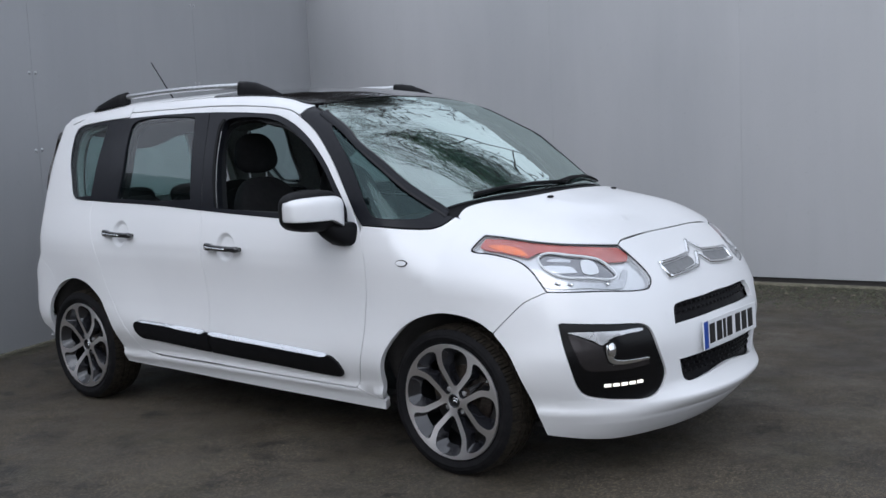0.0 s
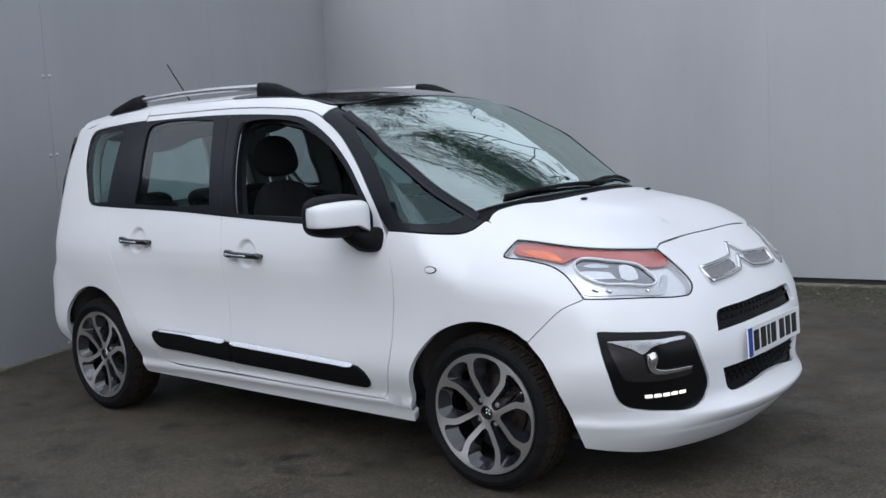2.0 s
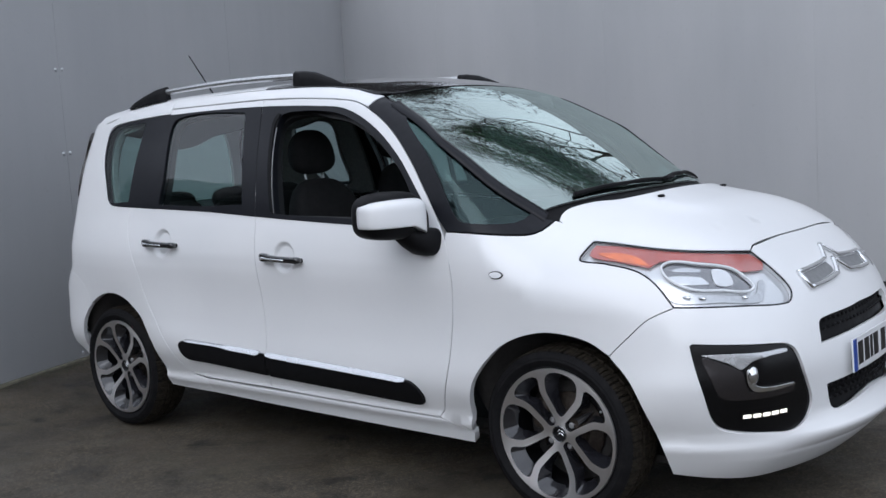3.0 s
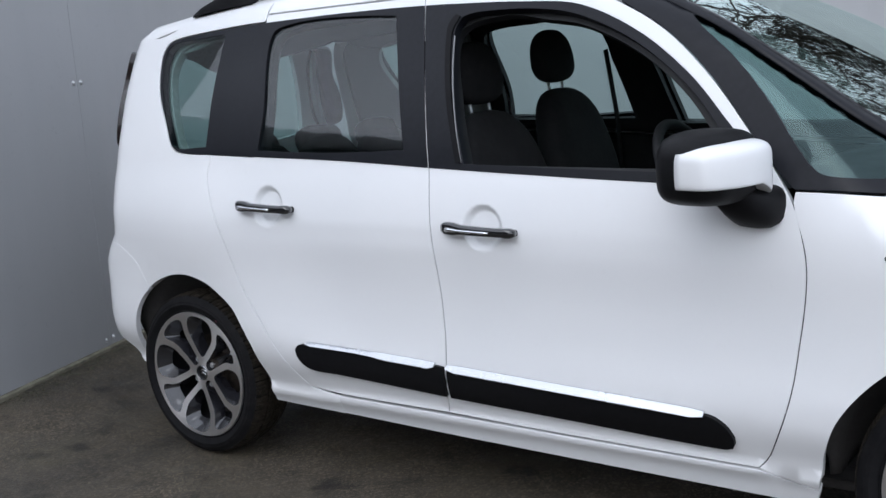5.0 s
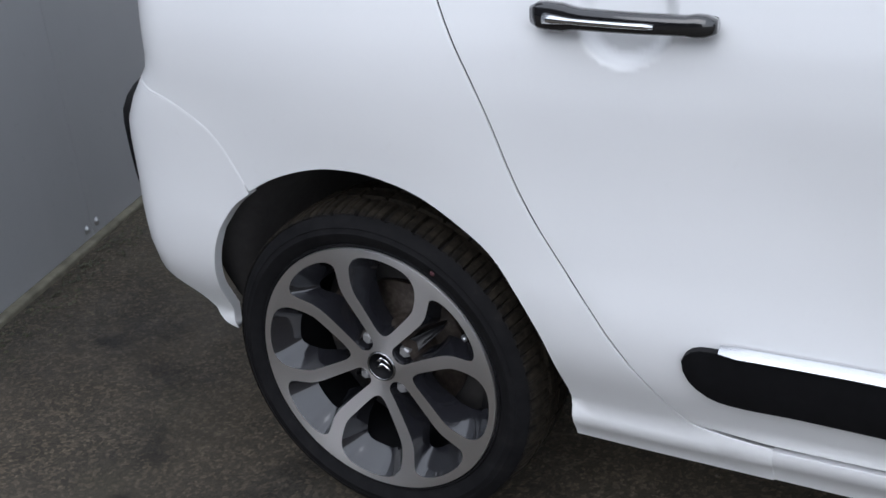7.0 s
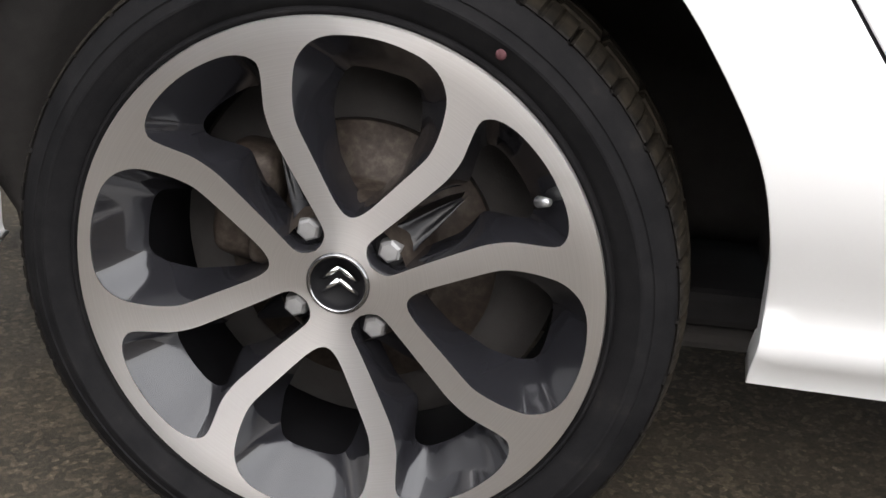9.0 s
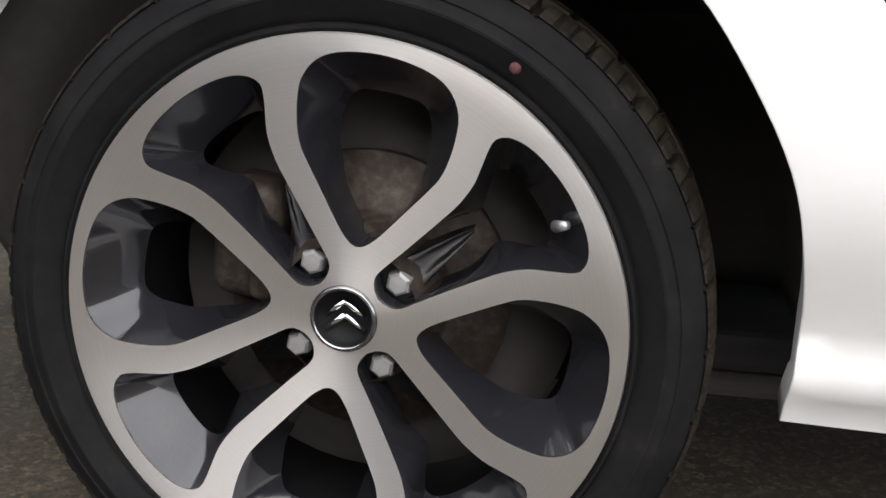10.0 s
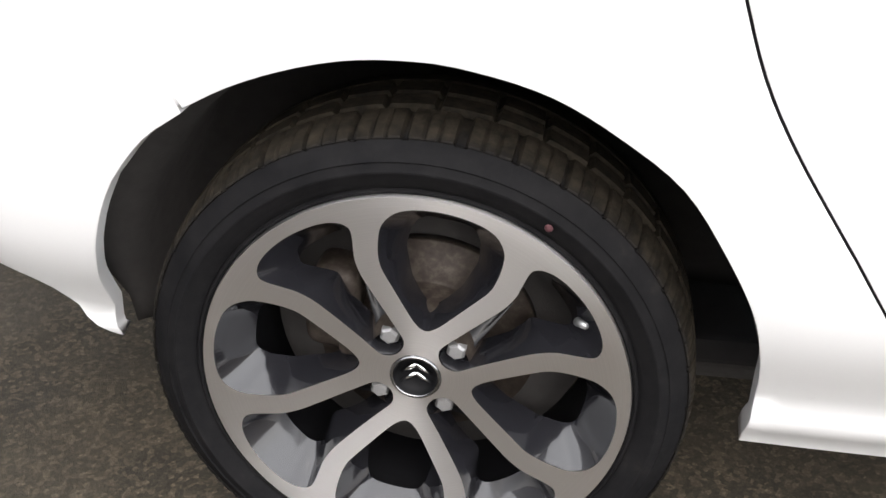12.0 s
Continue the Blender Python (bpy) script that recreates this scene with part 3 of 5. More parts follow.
REAR_ARCH = [(.348, .25), (.352, .33), (.343, .392), (.326, .452), (.286, .523), (.250, .570), (.205, .604), (.130, .645), (.045, .665), (-.010, .667), (-.060, .662), (-.115, .648), (-.170, .627), (-.218, .6015)]
FRONT_ARCH = [(2.164, .262), (2.174, .31), (2.186, .37), (2.225, .467), (2.303, .560), (2.386, .615), (2.50, .648), (2.60, .647), (2.69, .625), (2.752, .588)]
REAR_EDGE = [(.535, .330), (.485, .400), (.414, .505), (.31, .66), (.25, .80), (.185, .921), (.145, 1.013)]
B_SEAM = [(1.083, 1.032), (1.097, .911), (1.113, .731), (1.122, .546), (1.120, .453)]
A_LINE = [(1.77, 1.359), (1.901, 1.243), (2.005, 1.119), (2.072, 1.030)]
FRONT_EDGE = [(2.121, .951), (2.149, .858), (2.155, .785), (2.136, .632), (2.108, .478), (2.052, .337)]
SCREEN_KNOTS = [(2.458, 1.003), (2.431, 1.011), (2.264, 1.115), (2.112, 1.227), (1.940, 1.344), (1.728, 1.455), (1.660, 1.482)]


def smooth_line(knots, n):
    """n points on a curve through the knots, ends included."""
    a = np.array(knots, float)
    d = np.r_[0, np.cumsum(np.linalg.norm(np.diff(a, axis=0), axis=1))]
    q = np.linspace(0, d[-1], n)
    cols = []
    for k in (0, 1):
        m = np.gradient(a[:, k], d)
        i = np.clip(np.searchsorted(d, q) - 1, 0, len(d) - 2)
        h = d[i + 1] - d[i]
        t = (q - d[i]) / h
        cols.append((2 * t**3 - 3 * t**2 + 1) * a[i, k] + (t**3 - 2 * t**2 + t) * h * m[i] + (3 * t**2 - 2 * t**3) * a[i + 1, k] + (t**3 - t**2) * h * m[i + 1])
    return [(float(u), float(v), 1) for u, v in zip(*cols)]


SCREEN_SIDE = smooth_line(SCREEN_KNOTS[1:-1], 24)


def roof_line(xs):
    p = on_top([(x, -.600) for x in xs])
    return [(x, float(drawn(z)) - .002) for x, z in zip(xs, p[:, 2])]


def lamp_side():
    p = np.vstack([lamp_edge(10, 0), lamp_edge(0, 2)[1:]])
    return [(float(q[0]), float(drawn(q[2])), 1) for q in p]


def side_panels(s):
    quarter = panel("quarter_panel", on_side,
                    [(.155, 1.075, 1), (-.03, 1.083), (-.085, 1.105), (-.128, 1.166), (-.214, 1.299), (-.242, 1.415), (-.215, 1.458), (-.148, 1.474), (.048, 1.486), (.224, 1.493), (.3165, 1.494, 1), (.3165, 1.517, 1)]
                    + [(p[0], p[1], 1) if i == 0 else p for i, p in enumerate(roof_line((.32, .1, -.1, -.28)))]
                    + [(-.42, 1.49), (-.47, 1.43), (-.495, 1.33), (-.507, 1.10), (-.512, .85), (-.512, .765, 1), (-.40, .745), (-.32, .715), (-.277, .686), (-.243, .643), (-.218, .6015, 1)]
                    + REAR_ARCH[-2:0:-1] + [(.349, .245, 1), (.66, .239, 1), (.66, .3125, 1), (.57, .320)] + REAR_EDGE, PAINT, car, side=s, label="white rear quarter panel")
    panel("window_trim", on_side,
          [(-.03, 1.083), (-.085, 1.105), (-.128, 1.166), (-.214, 1.299), (-.242, 1.415), (-.215, 1.458), (-.148, 1.474), (.048, 1.486), (.224, 1.493), (.3165, 1.493, 1), (.3165, 1.441), (.319, 1.339), (.341, 1.197), (.362, 1.067, 1), (.155, 1.075)],
          SATIN, quarter, [[(-.07, 1.102), (-.105, 1.14), (-.180, 1.262), (-.222, 1.38), (-.215, 1.43), (-.175, 1.457), (-.05, 1.463), (.115, 1.468, 1), (.110, 1.27), (.113, 1.103, 1)]], side=s, lift=-.003, label="black window surround")
    panel("glass", on_side, [(-.05, 1.094), (-.115, 1.14), (-.19, 1.262), (-.232, 1.38), (-.225, 1.44), (-.175, 1.465), (-.05, 1.472), (.14, 1.474, 1), (.135, 1.27), (.14, 1.092, 1)], SIDE_GLASS, quarter, side=s, lift=-.006, thick=.004, label="tinted quarter glass")

    rear = panel("rear_door", on_side,
                 [(.155, 1.075, 1), (.362, 1.067, 1), (.341, 1.197), (.321, 1.339), (.320, 1.441), (.321, 1.517, 1), (.672, 1.516), (.983, 1.514, 1), (1.03, 1.30)]
                 + B_SEAM + [(1.092, .312, 1), (.66, .314), (.575, .321)] + REAR_EDGE, PAINT, car,
                 [[(.385, 1.078, 1), (.362, 1.2), (.342, 1.339), (.345, 1.44), (.37, 1.489, 1), (.672, 1.489), (.975, 1.486, 1), (1.015, 1.3), (1.065, 1.045, 1), (.746, 1.058)]],
                 side=s, dense=[(.365, .82, .56, 1.01, .0065)], label="white rear door with sculpted sides")
    panel("window_trim", on_side, [(.362, 1.066, 1), (.341, 1.197), (.3175, 1.339), (.3165, 1.44), (.3175, 1.4915, 1), (.6, 1.4935), (.846, 1.491), (.989, 1.487, 1), (1.03, 1.3), (1.083, 1.030, 1), (.746, 1.051)],
          SATIN, rear, [[(.385, 1.088, 1), (.39, 1.216), (.362, 1.40), (.375, 1.455), (.45, 1.474), (.573, 1.480), (.75, 1.474), (.885, 1.463, 1), (.93, 1.30), (.985, 1.083, 1), (.70, 1.078)]], side=s, lift=.003, label="satin black window surround")
    panel("glass", on_side, [(.372, 1.080, 1), (.377, 1.216), (.349, 1.40), (.362, 1.465), (.45, 1.484), (.573, 1.488), (.75, 1.484), (.90, 1.470, 1), (.945, 1.30), (1.0, 1.068, 1)], SIDE_GLASS, rear, side=s, lift=-.006, thick=.004, label="tinted door glass")

    front = panel("front_door", on_side,
                  [(1.092, .312, 1)] + B_SEAM[::-1] + [(1.03, 1.30), (.983, 1.514, 1), (1.283, 1.499), (1.536, 1.472), (1.627, 1.441)] + A_LINE + FRONT_EDGE + [(2.022, .302, 1), (1.5, .305)], PAINT, car,
                  [[(1.10, 1.045, 1), (1.045, 1.30), (1.005, 1.484, 1), (1.101, 1.480), (1.338, 1.464), (1.514, 1.441), (1.693, 1.361), (1.844, 1.251), (1.948, 1.141), (2.026, 1.045), (2.042, .99, 1), (1.732, 1.0), (1.385, 1.018)]],
                  side=s, dense=[(1.185, .775, 1.38, .965, .0065)], label="white front door with painted window frame")
    hole = [(1.205, 1.043, 1), (1.15, 1.22), (1.118, 1.40), (1.14, 1.44), (1.253, 1.448), (1.40, 1.438), (1.52, 1.412), (1.69, 1.335), (1.84, 1.225), (1.935, 1.12), (2.0, 1.022, 1), (1.73, 1.024)]
    panel("window_trim", on_side, [(1.083, 1.030, 1), (1.385, 1.013), (1.732, .996), (2.045, .985, 1), (2.03, 1.045), (1.951, 1.143), (1.846, 1.253), (1.693, 1.364), (1.514, 1.444), (1.338, 1.467), (1.101, 1.482), (.991, 1.487, 1), (1.03, 1.3)],
          SATIN, front, [hole], side=s, lift=.003, thick=.03, label="satin black window surround")
    panel("window_channel", on_side, [(1.122, 1.222), (1.09, 1.41), (1.113, 1.449), (1.132, 1.442), (1.112, 1.40), (1.144, 1.22), (1.199, 1.043, 1), (1.178, 1.043, 1)], BLACK, front, side=s, lift=.009, label="rubber window channel")
    guide = on_side([p[:2] for p in smooth_line([(1.196, 1.045), (1.170, 1.13), (1.147, 1.22), (1.128, 1.32), (1.119, 1.39)], 20)])
    guide = (guide + slope_of(guide) * .002) * (1, -s, 1)
    mesh_object("window_guide", *tube([tuple(q) for q in guide], .0026, 8), GREY_PLASTIC, front, "thin bright window guide")
    if s > 0:
        panel("glass", on_side, [(1.19, 1.03, 1), (1.135, 1.22), (1.105, 1.40), (1.13, 1.455), (1.253, 1.462), (1.40, 1.452), (1.52, 1.428), (1.70, 1.348), (1.855, 1.238), (1.95, 1.12), (2.02, 1.01, 1)], SIDE_GLASS, front, side=s, lift=-.006, thick=.004)

    fender = panel("front_wing", on_side,
                   [(2.022, .302, 1)] + [(p[0], p[1], 1) if i == 0 else p for i, p in enumerate(FRONT_ARCH)] + [(2.752, .588, 1), (2.826, .658), (2.881, .708)] + lamp_side() + [
                   (2.498, .991), (2.462, 1.003, 1), (2.448, .974), (2.413, .962), (2.244, .974), (2.124, .979, 1)] + FRONT_EDGE, PAINT, car, side=s, label="white front wing")
    panel("window_trim", on_side, [(1.632, 1.441, 1)] + A_LINE + [(2.122, .981, 1), (2.244, .977), (2.413, .965), (2.445, .977), (2.458, 1.003, 1)] + SCREEN_SIDE + [(1.660, 1.482, 1)],
          SATIN, fender, [[(1.835, 1.388), (1.965, 1.277), (2.058, 1.169), (2.125, 1.073), (2.169, 1.023), (2.215, 1.011), (2.36, 1.006), (2.382, 1.025), (2.362, 1.053), (2.164, 1.195), (2.007, 1.298), (1.88, 1.376)]], side=s, label="black pillar trim")
    panel("glass", on_side, [(1.82, 1.39), (1.95, 1.277), (2.045, 1.169), (2.115, 1.068), (2.16, 1.013), (2.215, 1.0), (2.37, .997), (2.394, 1.022), (2.37, 1.065), (2.164, 1.208), (2.007, 1.310), (1.88, 1.387)], CORNER_GLASS, fender, side=s, lift=-.006, thick=.004, label="small fixed front quarter glass")

    panel("sill", on_side, [(.645, .3090, 1), (1.09, .305), (2.022, .297, 1), (2.165, .258, 1), (2.152, .212, 1), (1.2, .226), (.645, .2395, 1)], PAINT, car, side=s, lift=-.002, thick=.03, label="white sill under the doors")
    panel("roof_side", on_side, [(.321, 1.519, 1), (.672, 1.518), (.983, 1.516), (1.283, 1.501), (1.536, 1.474), (1.630, 1.443, 1), (1.657, 1.485, 1)] + roof_line((1.62, 1.5, 1.3, 1.0, .7)) + [(*roof_line((.322,))[0], 1)], PAINT, car, side=s, label="white roof side")

    for door, pts, strip in ((rear, [(.576, .484), (.554, .480), (.540, .463), (.550, .431), (.591, .402), (.70, .396), (.9, .386), (1.114, .375, 1), (1.118, .466, 1), (1.09, .469)], (.592, 1.088, .4895, .4725, .0075, .0125)),
                             (front, [(1.127, .462, 1), (1.125, .374, 1), (1.5, .360), (1.93, .345), (1.968, .352), (1.975, .380), (1.955, .415), (1.914, .436), (1.5, .450)], (1.130, 1.905, .4705, .4405, .0125, .0125))):
        x0, x1, z0, z1, r0, r1 = strip
        ts = np.linspace(0, 1, 24)
        line = on_side([(x0 + (x1 - x0) * t, z0 + (z1 - z0) * t) for t in ts])
        out = slope_of(line)
        rows = []
        for k, (q, m) in enumerate(zip(line, out)):
            h = r0 + (r1 - r0) * min(1, max(0, (k / 23 - .5) / .12)) if door is rear else r1
            h = h * (1 if 0 < k < 23 else .5)
            for d, z in ((.004, .4), (.0085, .45), (.0135, 0), (.0205, -1.05), (.0195, -1.25), (.004, -1.25)):
                rows.append(tuple((q + m * d + np.array((0, 0, z * h))) * (1, -s, 1)))
        cells = [(6 * k + i, 6 * k + i + 1, 6 * k + 7 + i, 6 * k + 6 + i) for k in range(23) for i in range(5)] + [tuple(range(6)), tuple(138 + i for i in range(6))[::-1]]
        bar = mesh_object("chrome_strip", rows, cells if s < 0 else [f[::-1] for f in cells], SATIN_CHROME, door, "bright chrome strip")
        bar.data.set_sharp_from_angle(angle=math.radians(28))
        panel("side_moulding", on_side, pts, BLACK, door, side=s, lift=.013, thick=.016, label="black rub strip with chrome edge")
    for door, c, h in ((rear, .452, .913), (front, 1.272, .868)):
        door_handle(door, c, h, s)
    # black tubes inside the door gaps, added in place of the shade there
    for door, seam in ((front, [p[:2] for p in FRONT_EDGE]), (front, [p[:2] for p in B_SEAM]), (rear, [p[:2] for p in REAR_EDGE])):
        line = on_side([p[:2] for p in smooth_line(seam, 40)])
        line = (line - slope_of(line) * .0095) * (1, -s, 1)
        mesh_object("door_seal", *tube([tuple(q) for q in line], .0062, 6), BLACK, door, "black rubber door seal")
    if s < 0:
        panel("repeater_seal", on_side, [(2.3193, .8411), (2.3326, .8507), (2.3496, .8529), (2.3674, .8492), (2.3785, .8381), (2.3674, .8263), (2.3459, .8233), (2.3289, .8270)], BLACK, fender, side=s, lift=.003, edge=.006, step=.012, label="dark seal round the repeater")
        panel("side_repeater", on_side, [(2.3230, .8412), (2.3344, .8480), (2.3496, .8495), (2.3648, .8465), (2.3740, .8381), (2.3648, .8290), (2.3458, .8267), (2.3306, .8305)], PALE_PLASTIC, fender, side=s, lift=.006, edge=.006, step=.012, label="clear oval side repeater")
    return quarter, rear, front, fender


def door_handle(door, c, h, s):
    """A pull handle: a flat dark bar, thicker at the lock, with a chrome line, bridging the dished recess."""
    y, h = (float(k) for k in on_side([(c - .10, h)])[0, 1:])
    c = c + .008
    ts = np.linspace(0, 1, 21)
    tall = np.interp(ts, (0, .03, .10, .20, .27, .85, .90, .97, 1), (.012, .0172, .0185, .0178, .0138, .0122, .0142, .0130, .008))
    deep = np.interp(ts, (0, .04, .5, .96, 1), (.010, .014, .013, .014, .010))
    verts, faces, n = [], [], 12
    mid = []
    for t, a, d in zip(ts, tall, deep):
        p = Vector((c - .118 + .236 * t, y - .018 - .012 * math.sin(math.pi * t), h + .006 - .010 * t))
        mid.append(p)
        for k in range(n):
            q = 2 * math.pi * k / n
            verts.append((p.x, p.y + d * math.copysign(abs(math.cos(q)) ** .55, math.cos(q)), p.z + a * math.copysign(abs(math.sin(q)) ** .55, math.sin(q))))
    for i in range(len(ts) - 1):
        for k in range(n):
            j = (k + 1) % n
            faces.append((i * n + k, i * n + j, (i + 1) * n + j, (i + 1) * n + k))
    faces += [tuple(range(n))[::-1], tuple((len(ts) - 1) * n + k for k in range(n))]
    grip = mesh_object("handle", verts, faces, PIANO, door, "black pull handle with a chrome line")
    line = [(p.x, p.y - d - .001, p.z - .001) for p, d in list(zip(mid, deep))[2:15]]
    face = mesh_object("handle_trim", *tube(line, [.0075] + [.0062, .0052] + [.0040] * 9 + [.0030], 8), CHROME, door, "chrome strip")
    mounts = []
    for t in (.07, .93):
        x = c - .118 + .236 * t
        mounts.append(mesh_object("handle_mount", *moved(blob((.015, .018, .010), (3, 3), 8, 12), pose(x, y - .004, h + .004 - .01 * t)), BLACK, door, "black handle mount"))
    if s > 0:
        for o in (grip, face, *mounts):
            o.scale = (1, -1, 1)


def mirrored(points):
    """Closes an outline given for the right half, from the middle outwards and back to the middle."""
    return list(points) + [(-p[0], *p[1:]) for p in points[::-1] if abs(p[0]) > 1e-6]


LAMP = [(2.619, -.760, .900), (2.629, -.711, .941), (2.638, -.685, .954), (2.871, -.643, .927), (3.066, -.416, .898, 1), (3.124, -.406, .849), (3.174, -.390, .794), (3.195, -.396, .764),
        (3.200, -.444, .736), (3.112, -.649, .751), (2.954, -.761, .756, 1), (2.882, -.746, .828), (2.818, -.741, .864), (2.708, -.750, .887)]


def lamp_outline(pts, dz=0.0):
    return [(*nose_uv(p[:3])[0], *p[3:]) for p in pts]


FOG = [(3.010, -.774, .641), (3.033, -.764, .645), (3.218, -.552, .624), (3.240, -.508, .601), (3.259, -.480, .523), (3.267, -.432, .417), (3.255, -.449, .366), (3.232, -.507, .339), (3.198, -.575, .340), (3.097, -.689, .356), (3.067, -.719, .378), (3.052, -.749, .441)]
GRILLE_UP = mirrored([(0, .675), (-.11, .672), (-.322, .667), (-.348, .653), (-.361, .598, 1), (-.115, .606), (0, .608)])
GRILLE_LOW = mirrored([(0, .468), (-.2, .463), (-.346, .457, 1), (-.322, .382), (-.290, .367), (-.08, .386), (0, .389)])


def lamp_edge(i, j):
    """The lamp's outline as a chain of places on the body, from corner i to corner j."""
    loop = np.array(on_nose(flow(lamp_outline(LAMP), .02)))
    near = [int(np.argmin(np.linalg.norm(loop - np.array(LAMP[k][:3]), axis=1))) for k in (i, j)]
    n = len(loop)
    ahead = [(near[0] + k) % n for k in range((near[1] - near[0]) % n + 1)]
    back = [(near[0] - k) % n for k in range((near[0] - near[1]) % n + 1)]
    return loop[min(ahead, back, key=len)]


def flip(outline):
    return [(-p[0], *p[1:]) for p in outline]


def front_end():
    lamp = lamp_outline(LAMP)
    arch = [(2.752, .588), (2.82, .52), (2.868, .43), (2.895, .32), (2.912, .205)]
    arch_uv = nose_uv(on_side(arch))
    seam = nose_uv(on_side([(2.826, .658), (2.881, .708)]))
    bonnet_edge = nose_uv(on_top([(3.060, -.380), (3.073, -.2), (3.080, 0.0)]))
    half = ([(0, .160), (-.35, .162), (-.62, .170), (arch_uv[-1][0], .200, 1)] + arch_uv[-2:0:-1] + [(*arch_uv[0], 1)] + seam + [(*lamp[10][:2], 1), lamp[9], lamp[8], lamp[7], lamp[6], lamp[5], (*lamp[4][:2], 1), (*bonnet_edge[0], 1), bonnet_edge[1], bonnet_edge[2]])
    fogs = lamp_outline(FOG)
    bumper = panel("front_bumper", on_nose, mirrored(half), PAINT, car, [GRILLE_UP, GRILLE_LOW, fogs, flip(fogs)], thick=.02, dense=[(-.80, .235, .80, .392, .011)], label="white front bumper with two black grilles")
    for name, g in (("upper_grille", GRILLE_UP), ("lower_grille", GRILLE_LOW)):
        panel(name, on_nose, g, BLACK, bumper, lift=-.030, gap=-.004, thick=.004, label="black mesh grille")
        z0, z1 = min(p[1] for p in g), max(p[1] for p in g)
        bars = []
        for k in range(-11, 12):
            for z in np.arange(z0 + .012, z1, .022):
                u = k * .033 + (.0165 if int(round((z - z0) / .022)) % 2 else 0)
                if within(inset(flow(g), .012), np.array([(u, z)]))[0]:
                    p = on_nose([(u, z)])[0]
                    bars.append(moved(blob((.006, .013, .007), (2, 2), 4, 6), Matrix.Translation(Vector(p) + Vector((-.020, 0, 0)))))
        mesh_object("grille_mesh", *joined(*bars), BLACK, bumper, "black honeycomb mesh")
    for s in (-1, 1):
        o = fogs if s < 0 else flip(fogs)
        sg = 1 if s < 0 else -1

        def uz(pts):
            return [(sg * p[0], *p[1:]) for p in pts]
        panel("fog_lamp", on_nose, o, FOG_BLACK, bumper, lift=-.010, gap=.001, label="black fog lamp surround")
        panel("chrome_wing", on_nose, uz([(-.776, .612), (-.60, .611), (-.514, .609), (-.512, .597), (-.585, .593), (-.635, .583), (-.668, .560), (-.695, .577), (-.74, .597)]), SATIN_CHROME, bumper, lift=-.004, thick=.010, edge=.008, label="chrome fog lamp trim")
        panel("dark_chrome_bezel", on_nose, uz([(-.774, .604), (-.735, .592), (-.690, .570), (-.665, .552), (-.655, .515), (-.640, .487), (-.49, .484), (-.492, .462), (-.69, .460), (-.728, .475), (-.752, .53)]), BEZEL, bumper, lift=-.006, thick=.006, edge=.008, label="dark chrome fog lamp bezel")
        panel("chrome_line", on_nose, uz([(-.655, .522), (-.645, .498), (-.620, .483), (-.49, .486), (-.492, .495), (-.56, .497), (-.615, .502), (-.635, .520), (-.640, .56), (-.655, .56)]), CHROME, bumper, lift=-.002, thick=.006, edge=.006, step=.012, label="chrome line below the fog lamp")
        c = on_nose([(sg * -.628, .540)])[0]
        bowl = moved(blob((.016, .024, .030), (2, 2), 12, 20), Matrix.Translation(Vector(c) + Vector((-.012, 0, 0))))
        mesh_object("fog_bulb", *bowl, CHROME, bumper, "round clear fog lamp")
        for k in range(5):
            u = -.658 + .031 * k
            panel("led", on_nose, uz([(u, .407, 1), (u, .395, 1), (u + .025, .3945, 1), (u + .025, .4065, 1)]), LED, bumper, lift=-.007, thick=.006, edge=.008, step=.01, gap=.001, label="lit daytime running light")
        head = panel("headlamp", on_nose, lamp if s < 0 else flip(lamp), REFLECTOR, car, lift=-.020, gap=.0, thick=.004, label="clear headlamp with amber indicator strip")
        panel("lens", on_nose, lamp if s < 0 else flip(lamp), LAMP_GLASS, head, lift=-.001, gap=.002, thick=.003, label="clear lamp cover")
        panel("gasket", on_nose, lamp if s < 0 else flip(lamp), BLACK, head, [[(q[0], q[1]) for q in inset(flow(lamp if s < 0 else flip(lamp), .02), .0028)]], lift=-.0015, gap=.0, thick=.004, step=.02, label="black edge seal")
        am = [(-1.114, .916), (-1.101, .946, 1), (-.967, .939), (-.805, .922), (-.649, .906), (-.512, .892, 1), (-.476, .864), (-.496, .844, 1), (-.596, .852), (-.645, .875), (-.735, .891), (-.845, .899), (-.882, .890), (-.904, .880, 1), (-.998, .897)]
        panel("indicator", on_nose, uz(am), AMBER, head, lift=-.008, thick=.006, gap=.0, label="pinkish amber indicator lens")
        panel("indicator_bulb_cover", on_nose, uz([(-1.080, .920), (-1.003, .921), (-.936, .907), (-.900, .884, 1), (-.998, .899)]), ORANGE, head, lift=-.006, thick=.004, gap=.0, edge=.012, step=.015, label="bright orange indicator face")
        ring = [(-.864, .880), (-.83, .895), (-.737, .885), (-.633, .865), (-.594, .839), (-.567, .804), (-.596, .791), (-.684, .803), (-.775, .811), (-.833, .835), (-.857, .857)]
        loop = inset(flow(uz(ring), .015), 0)
        pts = on_nose(loop)
        pts = pts - slope_of(pts) * .009
        v, f = tube([tuple(p) for p in np.vstack([pts, pts[:2]])], .0048, 8, cap=False)
        mesh_object("light_guide", v, f, PALE_PLASTIC, head, "white light guide ring")
        panel("reflector_bowl", on_nose, uz(ring), DARK_CHROME, head, lift=-.016, thick=.004, gap=.002, edge=.012, step=.02, label="grey main beam reflector")
        panel("reflector_fin", on_nose, uz([(-.850, .853), (-.744, .850), (-.716, .824, 1), (-.814, .829)]), CHROME, head, lift=-.012, thick=.004, edge=.01, step=.012, label="chrome reflector fin")
